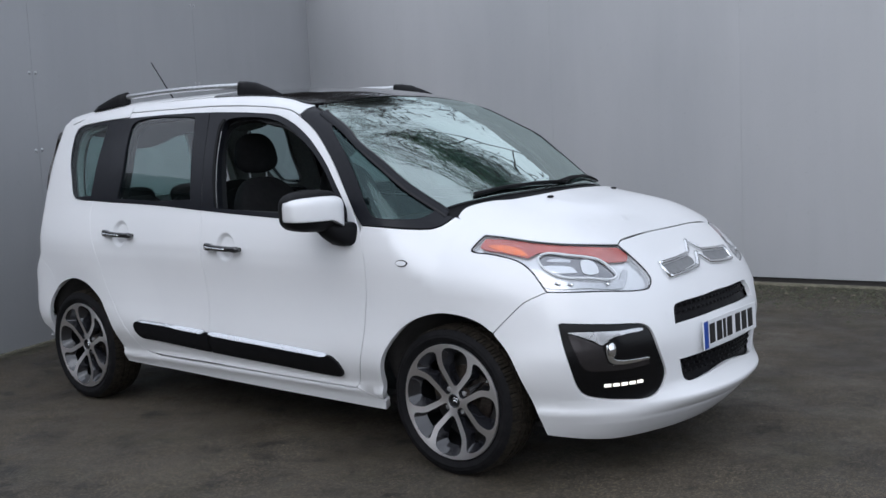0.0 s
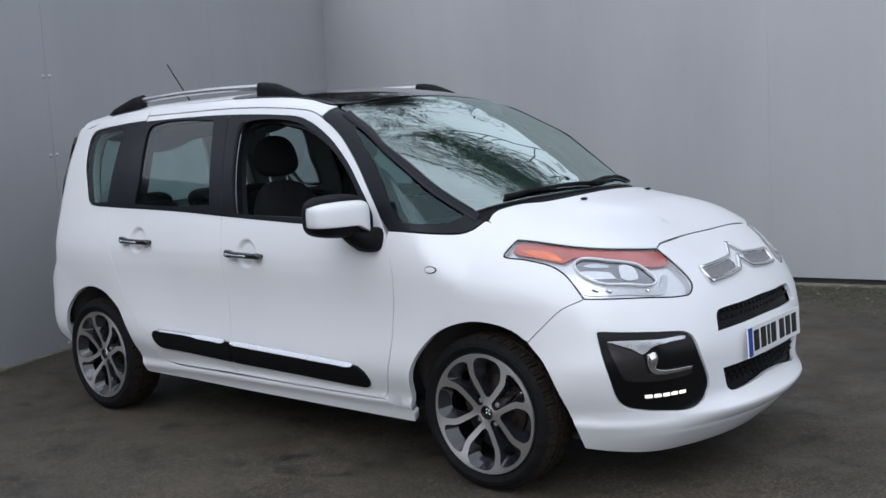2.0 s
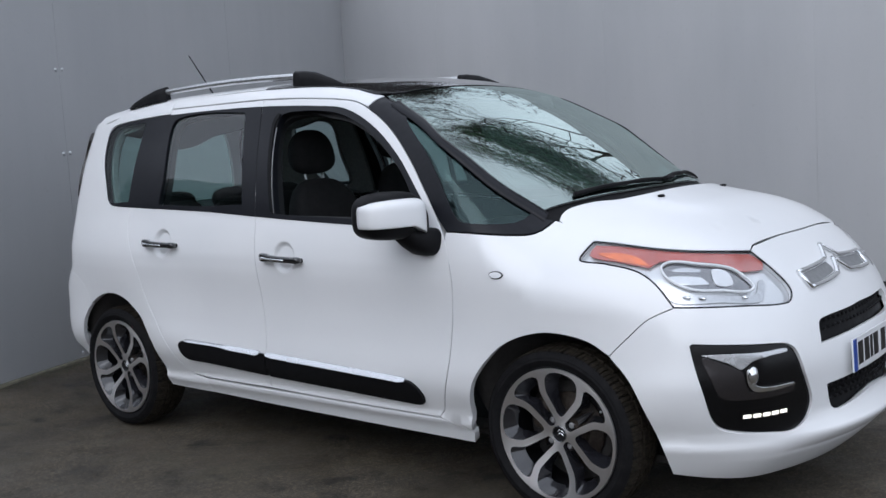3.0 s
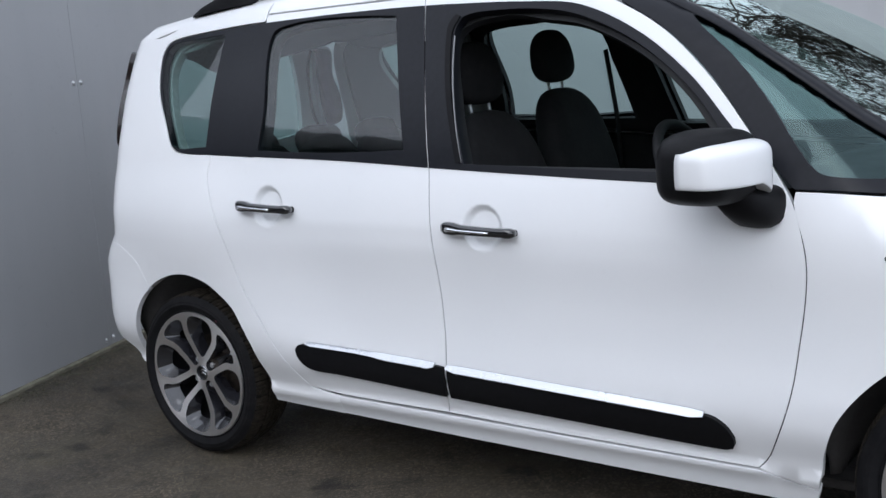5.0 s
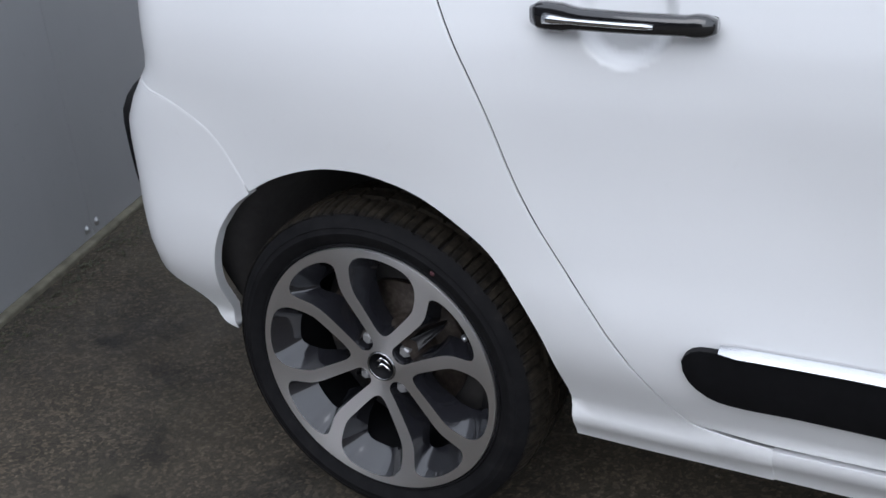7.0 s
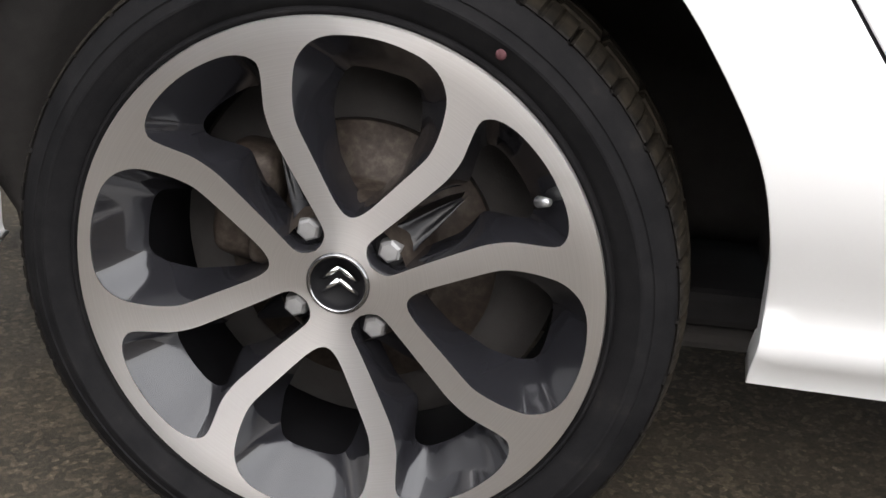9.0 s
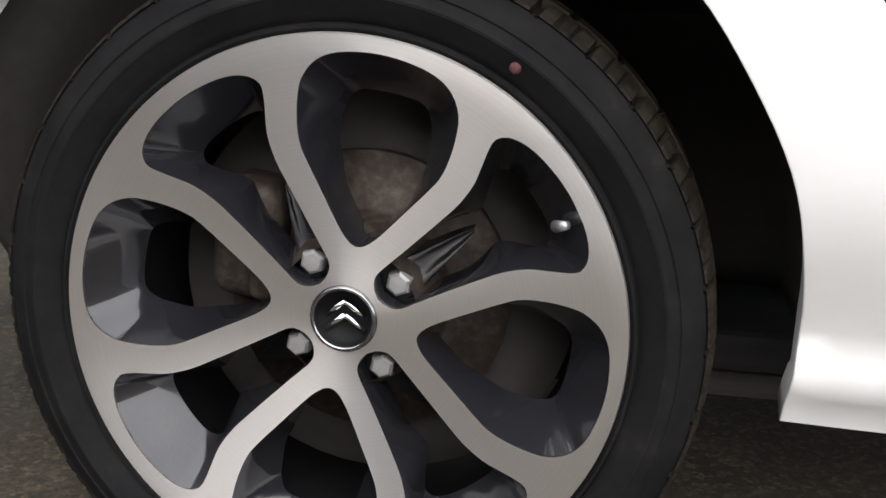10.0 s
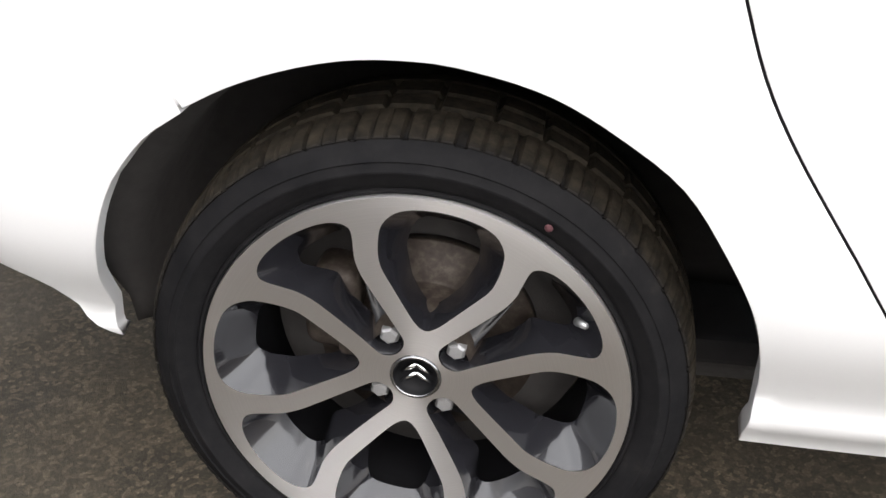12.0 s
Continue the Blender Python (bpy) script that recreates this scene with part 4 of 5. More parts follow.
        panel("reflector_fin", on_nose, uz([(-.838, .870), (-.800, .881), (-.735, .872), (-.742, .862, 1)]), SATIN_CHROME, head, lift=-.013, thick=.003, edge=.01, step=.012, label="chrome reflector fin")
        panel("projector_block", on_nose, uz([(-.700, .868), (-.645, .858), (-.638, .818), (-.700, .822)]), REFLECTOR, head, lift=-.011, thick=.004, edge=.01, step=.012, label="pale dipped beam block")
        panel("lower_trim", on_nose, uz([(-.862, .806), (-.777, .799), (-.658, .789), (-.566, .784), (-.530, .820), (-.508, .816), (-.535, .768), (-.560, .755), (-.690, .768), (-.837, .772)]), ALUMINIUM, head, lift=-.014, thick=.004, edge=.012, step=.02, label="grey trim below the light guide")
        for u, z in ((-.80, .788), (-.755, .784), (-.62, .777)):
            c = on_nose([(sg * u, z)])[0]
            n = slope_of(np.array([c]))[0]
            mesh_object("lamp_facet", *moved(blob((.016, .005, .007), (2, 2), 6, 10), Matrix.Translation(Vector(c) - .012 * Vector(n))), CHROME, head, "small chrome facet")
    for pts, r in (([(-.335, .812), (-.20, .818), (-.075, .826), (-.048, .840), (0, .868), (.048, .840), (.075, .826), (.20, .818), (.335, .812)], .0085),
                   ([(-.312, .762), (-.18, .767), (-.070, .776), (-.045, .790), (0, .820), (.045, .790), (.070, .776), (.18, .767), (.312, .762)], .0105)):
        a = np.array(pts)
        fine = np.stack([np.interp(np.linspace(0, 8, 65), np.arange(9), a[:, i]) for i in (0, 1)], 1)
        p = on_nose(fine)
        p = p + slope_of(p) * .006
        v, f = tube([tuple(q) for q in p], r, 8, .8)
        mesh_object("chrome_chevron", v, f, CHROME, bumper, "chrome chevron bar across the nose")
    for sg in (-1, 1):
        panel("chevron_fill", on_nose, [(sg * a, b, 1) for a, b in ((.325, .806), (.20, .812), (.080, .820), (.058, .800), (.070, .784), (.18, .774), (.308, .768))], GREY_PLASTIC, bumper, lift=.002, thick=.004, step=.02, label="grey fill between the chevron bars")
        v, f = tube([tuple(q) for q in on_nose([(sg * .335, .812), (sg * .325, .787), (sg * .312, .762)]) + .008 * np.array((1, 0, 0))], .008, 8)
        mesh_object("chrome_end", v, f, CHROME, bumper, "chrome bar end")
    return bumper


def number_plate(bumper, back=False):
    bm = slab((-.003, -.26, -.0555), (.003, .26, .0555), .002)
    at = pose(3.338, 0, .533, 0, -2, 0)
    bmesh.ops.transform(bm, matrix=at, verts=bm.verts)
    plate = part("number_plate", bm, PLATE, car, "white front number plate")
    bm = slab((.003, -.258, -.053), (.0042, -.222, .053))
    bmesh.ops.transform(bm, matrix=at, verts=bm.verts)
    part("blue_band", bm, PLATE_BLUE, plate, "blue band on the plate")
    for k, y in enumerate((-.185, -.118, -.068, -.018, .065, .130, .195)):
        w = .012 if k == 2 else .024
        bm = slab((.003, y - w, -.038), (.0045, y + w, .038))
        bmesh.ops.transform(bm, matrix=at, verts=bm.verts)
        part("plain_bar", bm, PLATE_BLACK, plate)


def upper_body():
    panel("roof", on_top, [(-.40, -.590), (.945, -.597, 1), (.945, .597, 1), (-.40, .590), (-.47, .42), (-.49, 0), (-.47, -.42)], PAINT, car, step=.05, label="white roof")
    panel("roof_glass", on_top, [(.95, -.597, 1), (1.62, -.597, 1), (1.662, -.50), (1.670, -.3), (1.672, 0), (1.670, .3), (1.662, .50), (1.62, .597, 1), (.95, .597, 1)], PIANO, car, step=.04, label="dark panoramic roof panel")
    side_edge = [(float(q[0]), float(q[1]), 1) for q in on_side([p[:2] for p in SCREEN_SIDE])[::-1] if 1.70 < q[0] < 2.385]
    low = [(2.405, -.645), (2.425, -.59), (2.49, -.44), (2.555, -.25), (2.575, 0)]
    half = [(1.69, 0), (1.688, -.3), (1.680, -.50), (1.668, -.594, 1)] + side_edge + [(2.398, -.662, 1)] + low[1:]
    full = half + [(p[0], -p[1], *p[2:]) for p in half[-2:0:-1]]
    screen = panel("windscreen", on_top, full, SCREEN_GLASS, car, step=.045, thick=.006, label="panoramic laminated windscreen")
    for s in (-1, 1):
        run = [p[:2] for p in SCREEN_SIDE]
        edge_line = on_side(run)
        outer = on_side([(x, z - .010) for x, z in run])
        mid, inner = (on_top([(q[0] - d * .3, q[1] + d) for q in edge_line]) for d in (.010, .022))
        rows = [(outer, -.004), (outer, .0010), (edge_line, .0025), (mid, .0025), (inner, .0015), (inner, -.006)]
        verts = [tuple((q + n * lift) * (1, -s, 1)) for line, lift in rows for q, n in zip(line, slope_of(line))]
        count = len(run)
        cells = [(r * count + k, r * count + k + 1, (r + 1) * count + k + 1, (r + 1) * count + k) for r in range(len(rows) - 1) for k in range(count - 1)]
        mesh_object("screen_finisher", verts, cells if s > 0 else [c[::-1] for c in cells], SATIN, screen, "black windscreen edge strip")
    ring = [tuple(q) for q in inset(flow(full, .03), .040)]
    panel("screen_border", on_top, full, PIANO, screen, [ring], lift=-.005, gap=.001, thick=.003, step=.025, label="black ceramic border")
    rear_edge = [(2.632, 0), (2.622, -.25), (2.578, -.394), (2.516, -.468), (2.470, -.556), (2.462, -.600), (2.470, -.640, 1)]
    bonnet_half = rear_edge + [(2.530, -.664), (2.605, -.697, 1)] + [(float(q[0]), float(q[1]), 1) for q in lamp_edge(2, 4)] + [(3.059, -.381, 1), (3.0725, -.2), (3.0795, 0)]
    # black tube below the bonnet's front gap, added to make its shade
    for k in (-1, 1):
        edge_line = on_top([(3.0605, -.382), (3.068, -.28), (3.0735, -.2), (3.0785, -.1), (3.0802, 0)]) - np.array((0, 0, .005))
        mesh_object("bonnet_seam_backing", *tube([tuple(q * (1, k, 1)) for q in edge_line], .004, 6), BLACK, car, "black bonnet edge seal")
    panel("bonnet", on_top, bonnet_half + [(p[0], -p[1], *p[2:]) for p in bonnet_half[-2:0:-1]], PAINT, car, step=.035, label="white bonnet")
    cowl_half = [(2.570, 0), (2.550, -.25), (2.485, -.44), (2.420, -.59), (2.40, -.655, 1), (2.455, -.655, 1)] + rear_edge[-2::-1]
    panel("cowl", on_top, cowl_half + [(p[0], -p[1], *p[2:]) for p in cowl_half[-2:0:-1]], BLACK, car, lift=-.012, gap=-.006, step=.03, label="black scuttle grille")
    for y in (-.27, .27):
        p = on_top([(2.675, y)])[0]
        mesh_object("washer_jet", *moved(blob((.012, .017, .006), (2.5, 2.5), 6, 12), Matrix.Translation(Vector(p) + Vector((0, 0, .003)))), BLACK, car, "black washer jet")
    for y0, y1, lead in ((-.50, .08, .015), (-.02, .56, .035)):
        pts = []
        for t in np.linspace(0, 1, 14):
            y = y0 + (y1 - y0) * t
            x = float(np.interp(abs(y), (0, .25, .44, .59, .66), (2.575, 2.553, 2.490, 2.425, 2.40))) - .012 - lead * math.sin(math.pi * t)
            pts.append(tuple(on_top([(x, y)])[0] + np.array((0, 0, .012))))
        arm = mesh_object("wiper", *tube(pts, [.010 - .005 * t for t in np.linspace(0, 1, 14)], 8), BLACK, car, "black windscreen wiper")
        blade = [tuple(np.array(p) + np.array((-.012, 0, -.006))) for p in pts[3:]]
        mesh_object("wiper_blade", *tube(blade, .005, 6), SATIN, arm)


def tail_end():
    lo = [(-.42, 1.49), (-.47, 1.43), (-.495, 1.33), (-.507, 1.10), (-.512, .85), (-.512, .770)]
    edge = tail_uv(on_side(lo))
    for s in (-1, 1):
        o = [(edge[1][0] + .015, 1.46), (edge[2][0] + .012, 1.35), (edge[3][0] + .012, 1.22), (edge[3][0] + .03, 1.115), (edge[3][0] + .14, 1.11), (edge[2][0] + .14, 1.35), (edge[1][0] + .12, 1.47, 1)]
        panel("tail_lamp", on_tail, o, RED_LENS, car, lift=.019, thick=.04, step=.014, side=s, label="dark red tail lamp")
    half = [(0, 1.545), (-.36, 1.530)] + [(u + .105, z) for u, z in edge[1:-2]] + [(edge[-2][0] + .02, .90), (edge[-1][0] + .02, .775, 1), (0, .775)]
    gate = panel("tailgate", on_tail, mirrored(half), PAINT, car, [mirrored([(0, 1.505), (-.36, 1.49), (-.42, 1.38), (-.44, 1.15), (-.42, 1.08), (0, 1.06)])], step=.05, label="white tailgate")
    panel("rear_window", on_tail, mirrored([(0, 1.512), (-.37, 1.497), (-.43, 1.38), (-.45, 1.15), (-.43, 1.07), (0, 1.05)]), SIDE_GLASS, gate, lift=-.004, thick=.004, step=.05, label="tinted rear window")
    seam = tail_uv(on_side([(-.512, .762), (-.40, .742), (-.32, .712), (-.277, .683), (-.243, .640), (-.219, .599), (-.265, .567), (-.305, .520), (-.332, .466), (-.350, .412), (-.362, .360), (-.366, .311), (-.358, .286)]))
    half = [(0, .768), (-.35, .768)] + [(*seam[0], 1)] + seam[1:5] + [(*seam[5], 1)] + seam[6:-1] + [(seam[-1][0], .288, 1), (-.797, .298), (-.777, .322), (-.755, .360), (-.70, .39), (-.35, .40), (0, .40)]
    bumper = panel("rear_bumper", on_tail, mirrored(half), PAINT, car, step=.04, thick=.02, gap=.0010, label="white rear bumper")
    # white filler added in the bumper seam, so that its shade stays pale
    flange = on_side([p[:2] for p in smooth_line([(-.505, .762), (-.40, .743), (-.32, .713), (-.277, .684), (-.243, .641), (-.222, .606)], 30)])
    flange = flange - slope_of(flange) * .0052
    for s in (-1, 1):
        mesh_object("bumper_seam_filler", *tube([tuple(q * (1, -s, 1)) for q in flange], .0048, 8), PAINT, bumper, "white edge behind the bumper seam")
        strip = [(-.60, .735), (-.615, .62), (-.60, .48), (-.575, .405), (-.47, .39), (-.45, .60), (-.47, .73)]
        panel("bumper_insert", on_tail, strip, BLACK, bumper, lift=.020, thick=.04, side=s, label="black bumper corner strip")


def arch_liner(c, side):
    """A black tub round the wheel, with a flange behind the arch's edge."""
    verts, faces = [], []
    n = 32
    for k in range(n + 1):
        a = math.radians(-3 + 188 * k / n)
        lift_ = min(1, max(0, math.sin(a) * 2.2))
        for r, y in ((.392 + .055 * lift_, .69 + .075 * lift_), (.384 + .016 * lift_, .685 + .06 * lift_), (.374, .68 + .04 * lift_), (.372, .52)):
            verts.append((c + r * math.cos(a), side * y, .300 + r * math.sin(a)))
    m = 4
    for k in range(n):
        for i in range(m - 1):
            faces.append((m * k + i, m * k + i + 1, m * k + m + i + 1, m * k + m + i))
    back = len(verts)
    verts.append((c, side * .52, .30))
    for k in range(n):
        faces.append((m * k + m - 1, back, m * k + 2 * m - 1))
    ob = mesh_object("arch_liner", verts, faces, TYREWELL, car, "black felt wheel arch liner")
    mod = ob.modifiers.new("thickness", "SOLIDIFY")
    mod.thickness = .006


# ---- wheels ----
def polar(pts, turn, mirror=True):
    seq = [(r, a) for r, a in pts]
    seq = seq + [(r, -a) for r, a in seq[-2:0:-1]]
    return [(r * math.sin(math.radians(turn + a)), r * math.cos(math.radians(turn + a))) for r, a in seq]


PETAL = [(.0625, 0), (.0655, 6.0), (.075, 11.6), (.090, 15.8), (.105, 18.5), (.120, 20.5), (.135, 22.0), (.145, 22.6), (.155, 22.4), (.167, 21.6), (.181, 20.3), (.196, 18.4), (.2085, 15.0), (.2150, 10.8), (.2174, 5), (.2180, 0)]
SLOT = [(.0345, 0), (.0365, 10), (.043, 18.8), (.050, 20.0), (.060, 18.2), (.075, 16.1), (.090, 14.8), (.105, 13.9), (.120, 13.3), (.140, 12.9), (.160, 13.8), (.175, 15.5), (.190, 17.0), (.199, 17.2), (.2065, 15.4), (.2115, 11.8), (.2138, 7), (.2148, 0)]


def face_rise(r):
    return .011 + .024 * np.clip((r - .05) / .17, 0, 1) ** 1.3


def make_wheel():
    wheel = mesh_object("wheel", *lathe([(.214, .026), (.2135, .010), (.206, -.004), (.196, -.035), (.190, -.11), (.205, -.15), (.222, -.158)], 72), BLACK, None)
    outer = np.array([(.2294 * math.cos(a), .2294 * math.sin(a)) for a in np.linspace(0, 2 * math.pi, 144, endpoint=False)])
    holes = [flow(polar(PETAL, 90 * k), .007) for k in range(4)] + [flow(polar(SLOT, 45 + 90 * k), .007) for k in range(4)]
    holes.append(np.array([(.0285 * math.cos(a), .0285 * math.sin(a)) for a in np.linspace(0, 2 * math.pi, 40, endpoint=False)]))
    v, loops, tri = cut(outer, holes, .010)
    r = np.hypot(v[:, 0], v[:, 1])
    p = np.stack([v[:, 0], -face_rise(r), v[:, 1]], 1)
    faces = [tuple(t) for t in tri]
    if np.cross(p[tri[0][1]] - p[tri[0][0]], p[tri[0][2]] - p[tri[0][0]])[1] > 0:
        faces = [f[::-1] for f in faces]
    verts = [tuple(q) for q in p]
    lp = loops[0]
    base = len(verts)
    for d, dr in ((0, 0), (.004, .0012), (.012, .0006)):
        for i in lp:
            rr = (r[i] + dr) / r[i]
            verts.append((p[i, 0] * rr, p[i, 1] + d, p[i, 2] * rr))
    m = len(lp)
    for d in range(2):
        for i in range(m):
            j = (i + 1) % m
            faces.append((base + d * m + i, base + d * m + j, base + (d + 1) * m + j, base + (d + 1) * m + i))
    mesh_object("rim_face", verts, faces, ALLOY, wheel, "machined alloy spokes")
    wv, wf = [], []
    for lp in loops[1:]:
        c = p[lp].mean(0)
        b, m = len(wv), len(lp)
        for depth, shrink, splay in ((.0, 0, 0), (.0016, .0008, 0), (.022, .0035, .013), (.046, .0065, .026)):
            for i in lp:
                d = c - p[i]
                d[1] = 0
                d = d / max(np.linalg.norm(d), 1e-6)
                lay = shrink + splay * float(np.clip((r[i] - .10) / .10, 0, 1))
                wv.append(tuple(p[i] + d * lay + np.array((0, depth, 0))))
        for k in range(3):
            for i in range(m):
                j = (i + 1) % m
                wf.append((b + k * m + i, b + k * m + j, b + (k + 1) * m + j, b + (k + 1) * m + i))
    mesh_object("spoke_sides", wv, wf, ANTHRACITE, wheel, "gloss black spoke sides")
    for k in range(4):
        turn = math.radians(45 + 90 * k)
        web, cells = [], []
        for rr, w, d, ridge in ((.032, .0165, .010, 0), (.050, .0185, .012, 0), (.063, .0160, .015, .001), (.072, .0125, .021, .0035), (.090, .0090, .031, .0045), (.106, .0055, .041, .004), (.118, .002, .048, .001)):
            for u, h in ((-1, .030), (-.94, .002), (-.86, 0), (-.55, ridge), (0, ridge * 1.5), (.55, ridge), (.86, 0), (.94, .002), (1, .030)):
                web.append((rr * math.sin(turn) + u * w * math.cos(turn), d + h - .001, rr * math.cos(turn) - u * w * math.sin(turn)))
        for i in range(6):
            for j in range(8):
                cells.append((i * 9 + j, i * 9 + j + 1, i * 9 + 10 + j, i * 9 + 9 + j))
        mesh_object("hub_web", web, cells, HUB_BLACK, wheel, "gloss black web behind a bolt")
    tyre_profile = [(.220, -.010), (.2225, .020), (.2305, .0285), (.2335, .0335), (.2355, .0335), (.2375, .0305), (.244, .0365), (.2555, .0400), (.2570, .0412), (.2590, .0412), (.2605, .0398), (.267, .0385), (.2685, .0392), (.2700, .0375), (.277, .0335), (.284, .0280), (.2865, .0255), (.2875, .0275), (.2895, .0265), (.2925, .018), (.2945, .008), (.2962, -.004), (.2968, -.012),
                    (.2968, -.024), (.2900, -.0255), (.2900, -.0315), (.2980, -.033), (.2985, -.058), (.2910, -.0595), (.2910, -.0665), (.2985, -.068), (.2980, -.095), (.2900, -.0965), (.2900, -.1025), (.2968, -.104), (.2950, -.125), (.287, -.142), (.265, -.155), (.24, -.155), (.222, -.150)]
    seg = 648
    verts, faces = lathe(tyre_profile, seg)
    n = len(tyre_profile)
    verts = [list(q) for q in verts]
    for i in range(seg):
        for j, (rr, w) in enumerate(tyre_profile):
            beat = (i + (i // 54) % 3) % 18
            main, sipe = beat < 2, beat in (7, 12)
            if (main and .0275 >= w >= -.024 and rr > .2885) or (sipe and .0275 >= w >= -.012 and rr > .2885) or (beat in (8, 9) and -.032 >= w >= -.10 and rr > .296):
                k = 1 - (.0062 if not sipe else .0030) / rr
                verts[i * n + j][0] *= k
                verts[i * n + j][2] *= k
    tyre = mesh_object("tyre", verts, faces, RUBBER, wheel, "low-profile black rubber tyre", smooth=True)
    tyre.data.set_sharp_from_angle(angle=math.radians(32))
    v, f = lathe([(0, .003), (.021, .0025), (.0236, .009), (.0256, .0130), (.0274, .0125), (.0284, .008), (.0284, -.01)], 40)
    cap = mesh_object("centre_cap", v, f, BLACK, wheel, "dark centre cap with bright chevrons")
    v, f = lathe([(.0246, .0125), (.0257, .0138), (.0272, .0134), (.0282, .0105)], 40)
    mesh_object("cap_ring", v, f, DARK_CHROME, cap)
    chev = []
    for dz in (.0035, -.0085):
        for sg in (-1, 1):
            a, b = Vector((0, -.0098, dz + .0105)), Vector((sg * .0165, -.0090, dz - .0025))
            chev.append(tube([a, b], [.0030, .0024], 6))
    mesh_object("chevron", *moved(joined(*chev), pose(0, .004, 0, 0, -10.1, 0)), CHROME, cap, "bright chevron bars")
    for k in range(4):
        a = math.radians(45 + 90 * k)
        v, f = lathe([(0, .0125), (.0080, .0120), (.0106, .0095), (.0116, .006), (.0116, -.012)], 6)
        mesh_object("wheel_bolt", *moved((v, f), Matrix.Translation((.0522 * math.sin(a), .0095, .0522 * math.cos(a)))), BOLT_STEEL, wheel, "hexagonal wheel bolt", smooth=False)
    v, f = lathe([(.060, .0), (.072, -.030), (.074, -.062), (.078, -.0655), (.127, -.066), (.1275, -.068), (.127, -.080), (.075, -.081)], 72)
    mesh_object("brake_disc", v, f, RUST, wheel, "rusty brake disc")
    v, f = lathe([(.0, -.020), (.055, -.022), (.066, -.036), (.068, -.058)], 48)
    mesh_object("hub", v, f, RUST, wheel, "rusty hub")
    v, f = lathe([(.0, -.085), (.14, -.085), (.165, -.09), (.185, -.10)], 48)
    mesh_object("backing_plate", v, f, TYREWELL, wheel, "dark dust shield")
    cal = moved(blob((.030, .032, .055), (4, 4), 10, 18), pose(-.108, .058, .030, 0, 0, 0))
    cal2 = moved(blob((.014, .020, .028), (3.5, 3.5), 8, 14), pose(-.082, .030, .012, 0, 0, 12))
    mesh_object("brake_caliper", *joined(cal, cal2), RUST, wheel, "weathered brake caliper")
    bm = slab((-.010, -.007, -.0035), (.010, .007, .0035), .002)
    bmesh.ops.transform(bm, matrix=pose(.164, .040, .067, 0, 22.5, 0), verts=bm.verts)
    part("balance_weight", bm, ZINC, wheel, "grey stick-on balance weight")
    v, f = tube([(.150, -.012, .118), (.158, -.026, .124)], [.005, .0035], 10)
    mesh_object("tyre_valve", v, f, ZINC, wheel, "tyre valve with metal cap")
    return wheel


def car_wheels():
    first = make_wheel()
    first.parent = car
    first.matrix_basis = pose(0, -.800, .308, 0, 10.1, 0)
    tagged(first, "alloy wheel with machined face and gloss black sides")
    for m in (pose(2.54, -.800, .308, 0, FRONT_TURN, 0), pose(0, .800, .308, 0, 0, 180), pose(2.54, .800, .308, 0, 0, 180)):
        w = copy_thing(first, m)
        w.parent = car
    spot = first.matrix_basis.inverted() @ Vector((.135, -.8385, .518))
    mesh_object("paint_dot", *moved(blob((.0045, .0022, .0045), (2, 2), 6, 10), Matrix.Translation(spot)), RED_MARK, first, "small faded red paint dot")


FRONT_TURN = 8
for s in (-1, 1):
    side_panels(s)
nose = front_end()
number_plate(nose)
upper_body()
tail_end()
for c in (.015, 2.55):
    for s in (-1, 1):
        arch_liner(c, s)
car_wheels()
bm = slab((-.15, -.60, .185), (2.85, .60, .215), .01)
part("floor_pan", bm, TYREWELL, car, "black underbody")
for x in (0, 2.54):
    mesh_object("axle", *tube([(x, -.72, .30), (x, .72, .30)], .035, 12), RUST, car, "rusty axle beam")


# ---- rails, mirror, aerial ----
def roof_rail(s):
    zt = [float(z) for z in on_top([(x, -.57) for x in (-.12, .16, 1.10, 1.37)])[:, 2]]
    pts = []
    for t in np.linspace(0, 1, 15):
        x = .16 + 1.02 * t
        pts.append((x, s * (.572 - .004 * math.sin(math.pi * t)), 1.634 + .012 * math.sin(math.pi * t) - .004 * t))
    rail = mesh_object("roof_rail", *tube(pts, .0135, 12, 1.05), ALUMINIUM, car, "brushed aluminium roof rail with black feet")
    for name, xs, hs, ws in (("rail_foot", (-.10, -.05, .04, .12, .21), (.006, .024, .044, .058, .062), (.012, .020, .023, .022, .017)),
                             ("rail_foot", (1.12, 1.18, 1.25, 1.33, 1.41), (.058, .057, .050, .030, .006), (.017, .021, .023, .021, .014))):
        verts, faces = [], []
        for x, h, w in zip(xs, hs, ws):
            z0 = float(on_top([(x, -.572)])[0, 2]) - .004
            for a, b in ((-1, 0), (-.95, .5), (-.7, .9), (0, 1.04), (.7, .9), (.95, .5), (1, 0)):
                verts.append((x, s * .572 + w * a, z0 + (h + .004) * b))
        n = 7
        for i in range(len(xs) - 1):
            for k in range(n - 1):
                faces.append((i * n + k, (i + 1) * n + k, (i + 1) * n + k + 1, i * n + k + 1))
        faces += [tuple(range(n)), tuple((len(xs) - 1) * n + k for k in range(n))[::-1]]
        mesh_object(name, verts, faces, BLACK, rail, "black plastic rail foot")


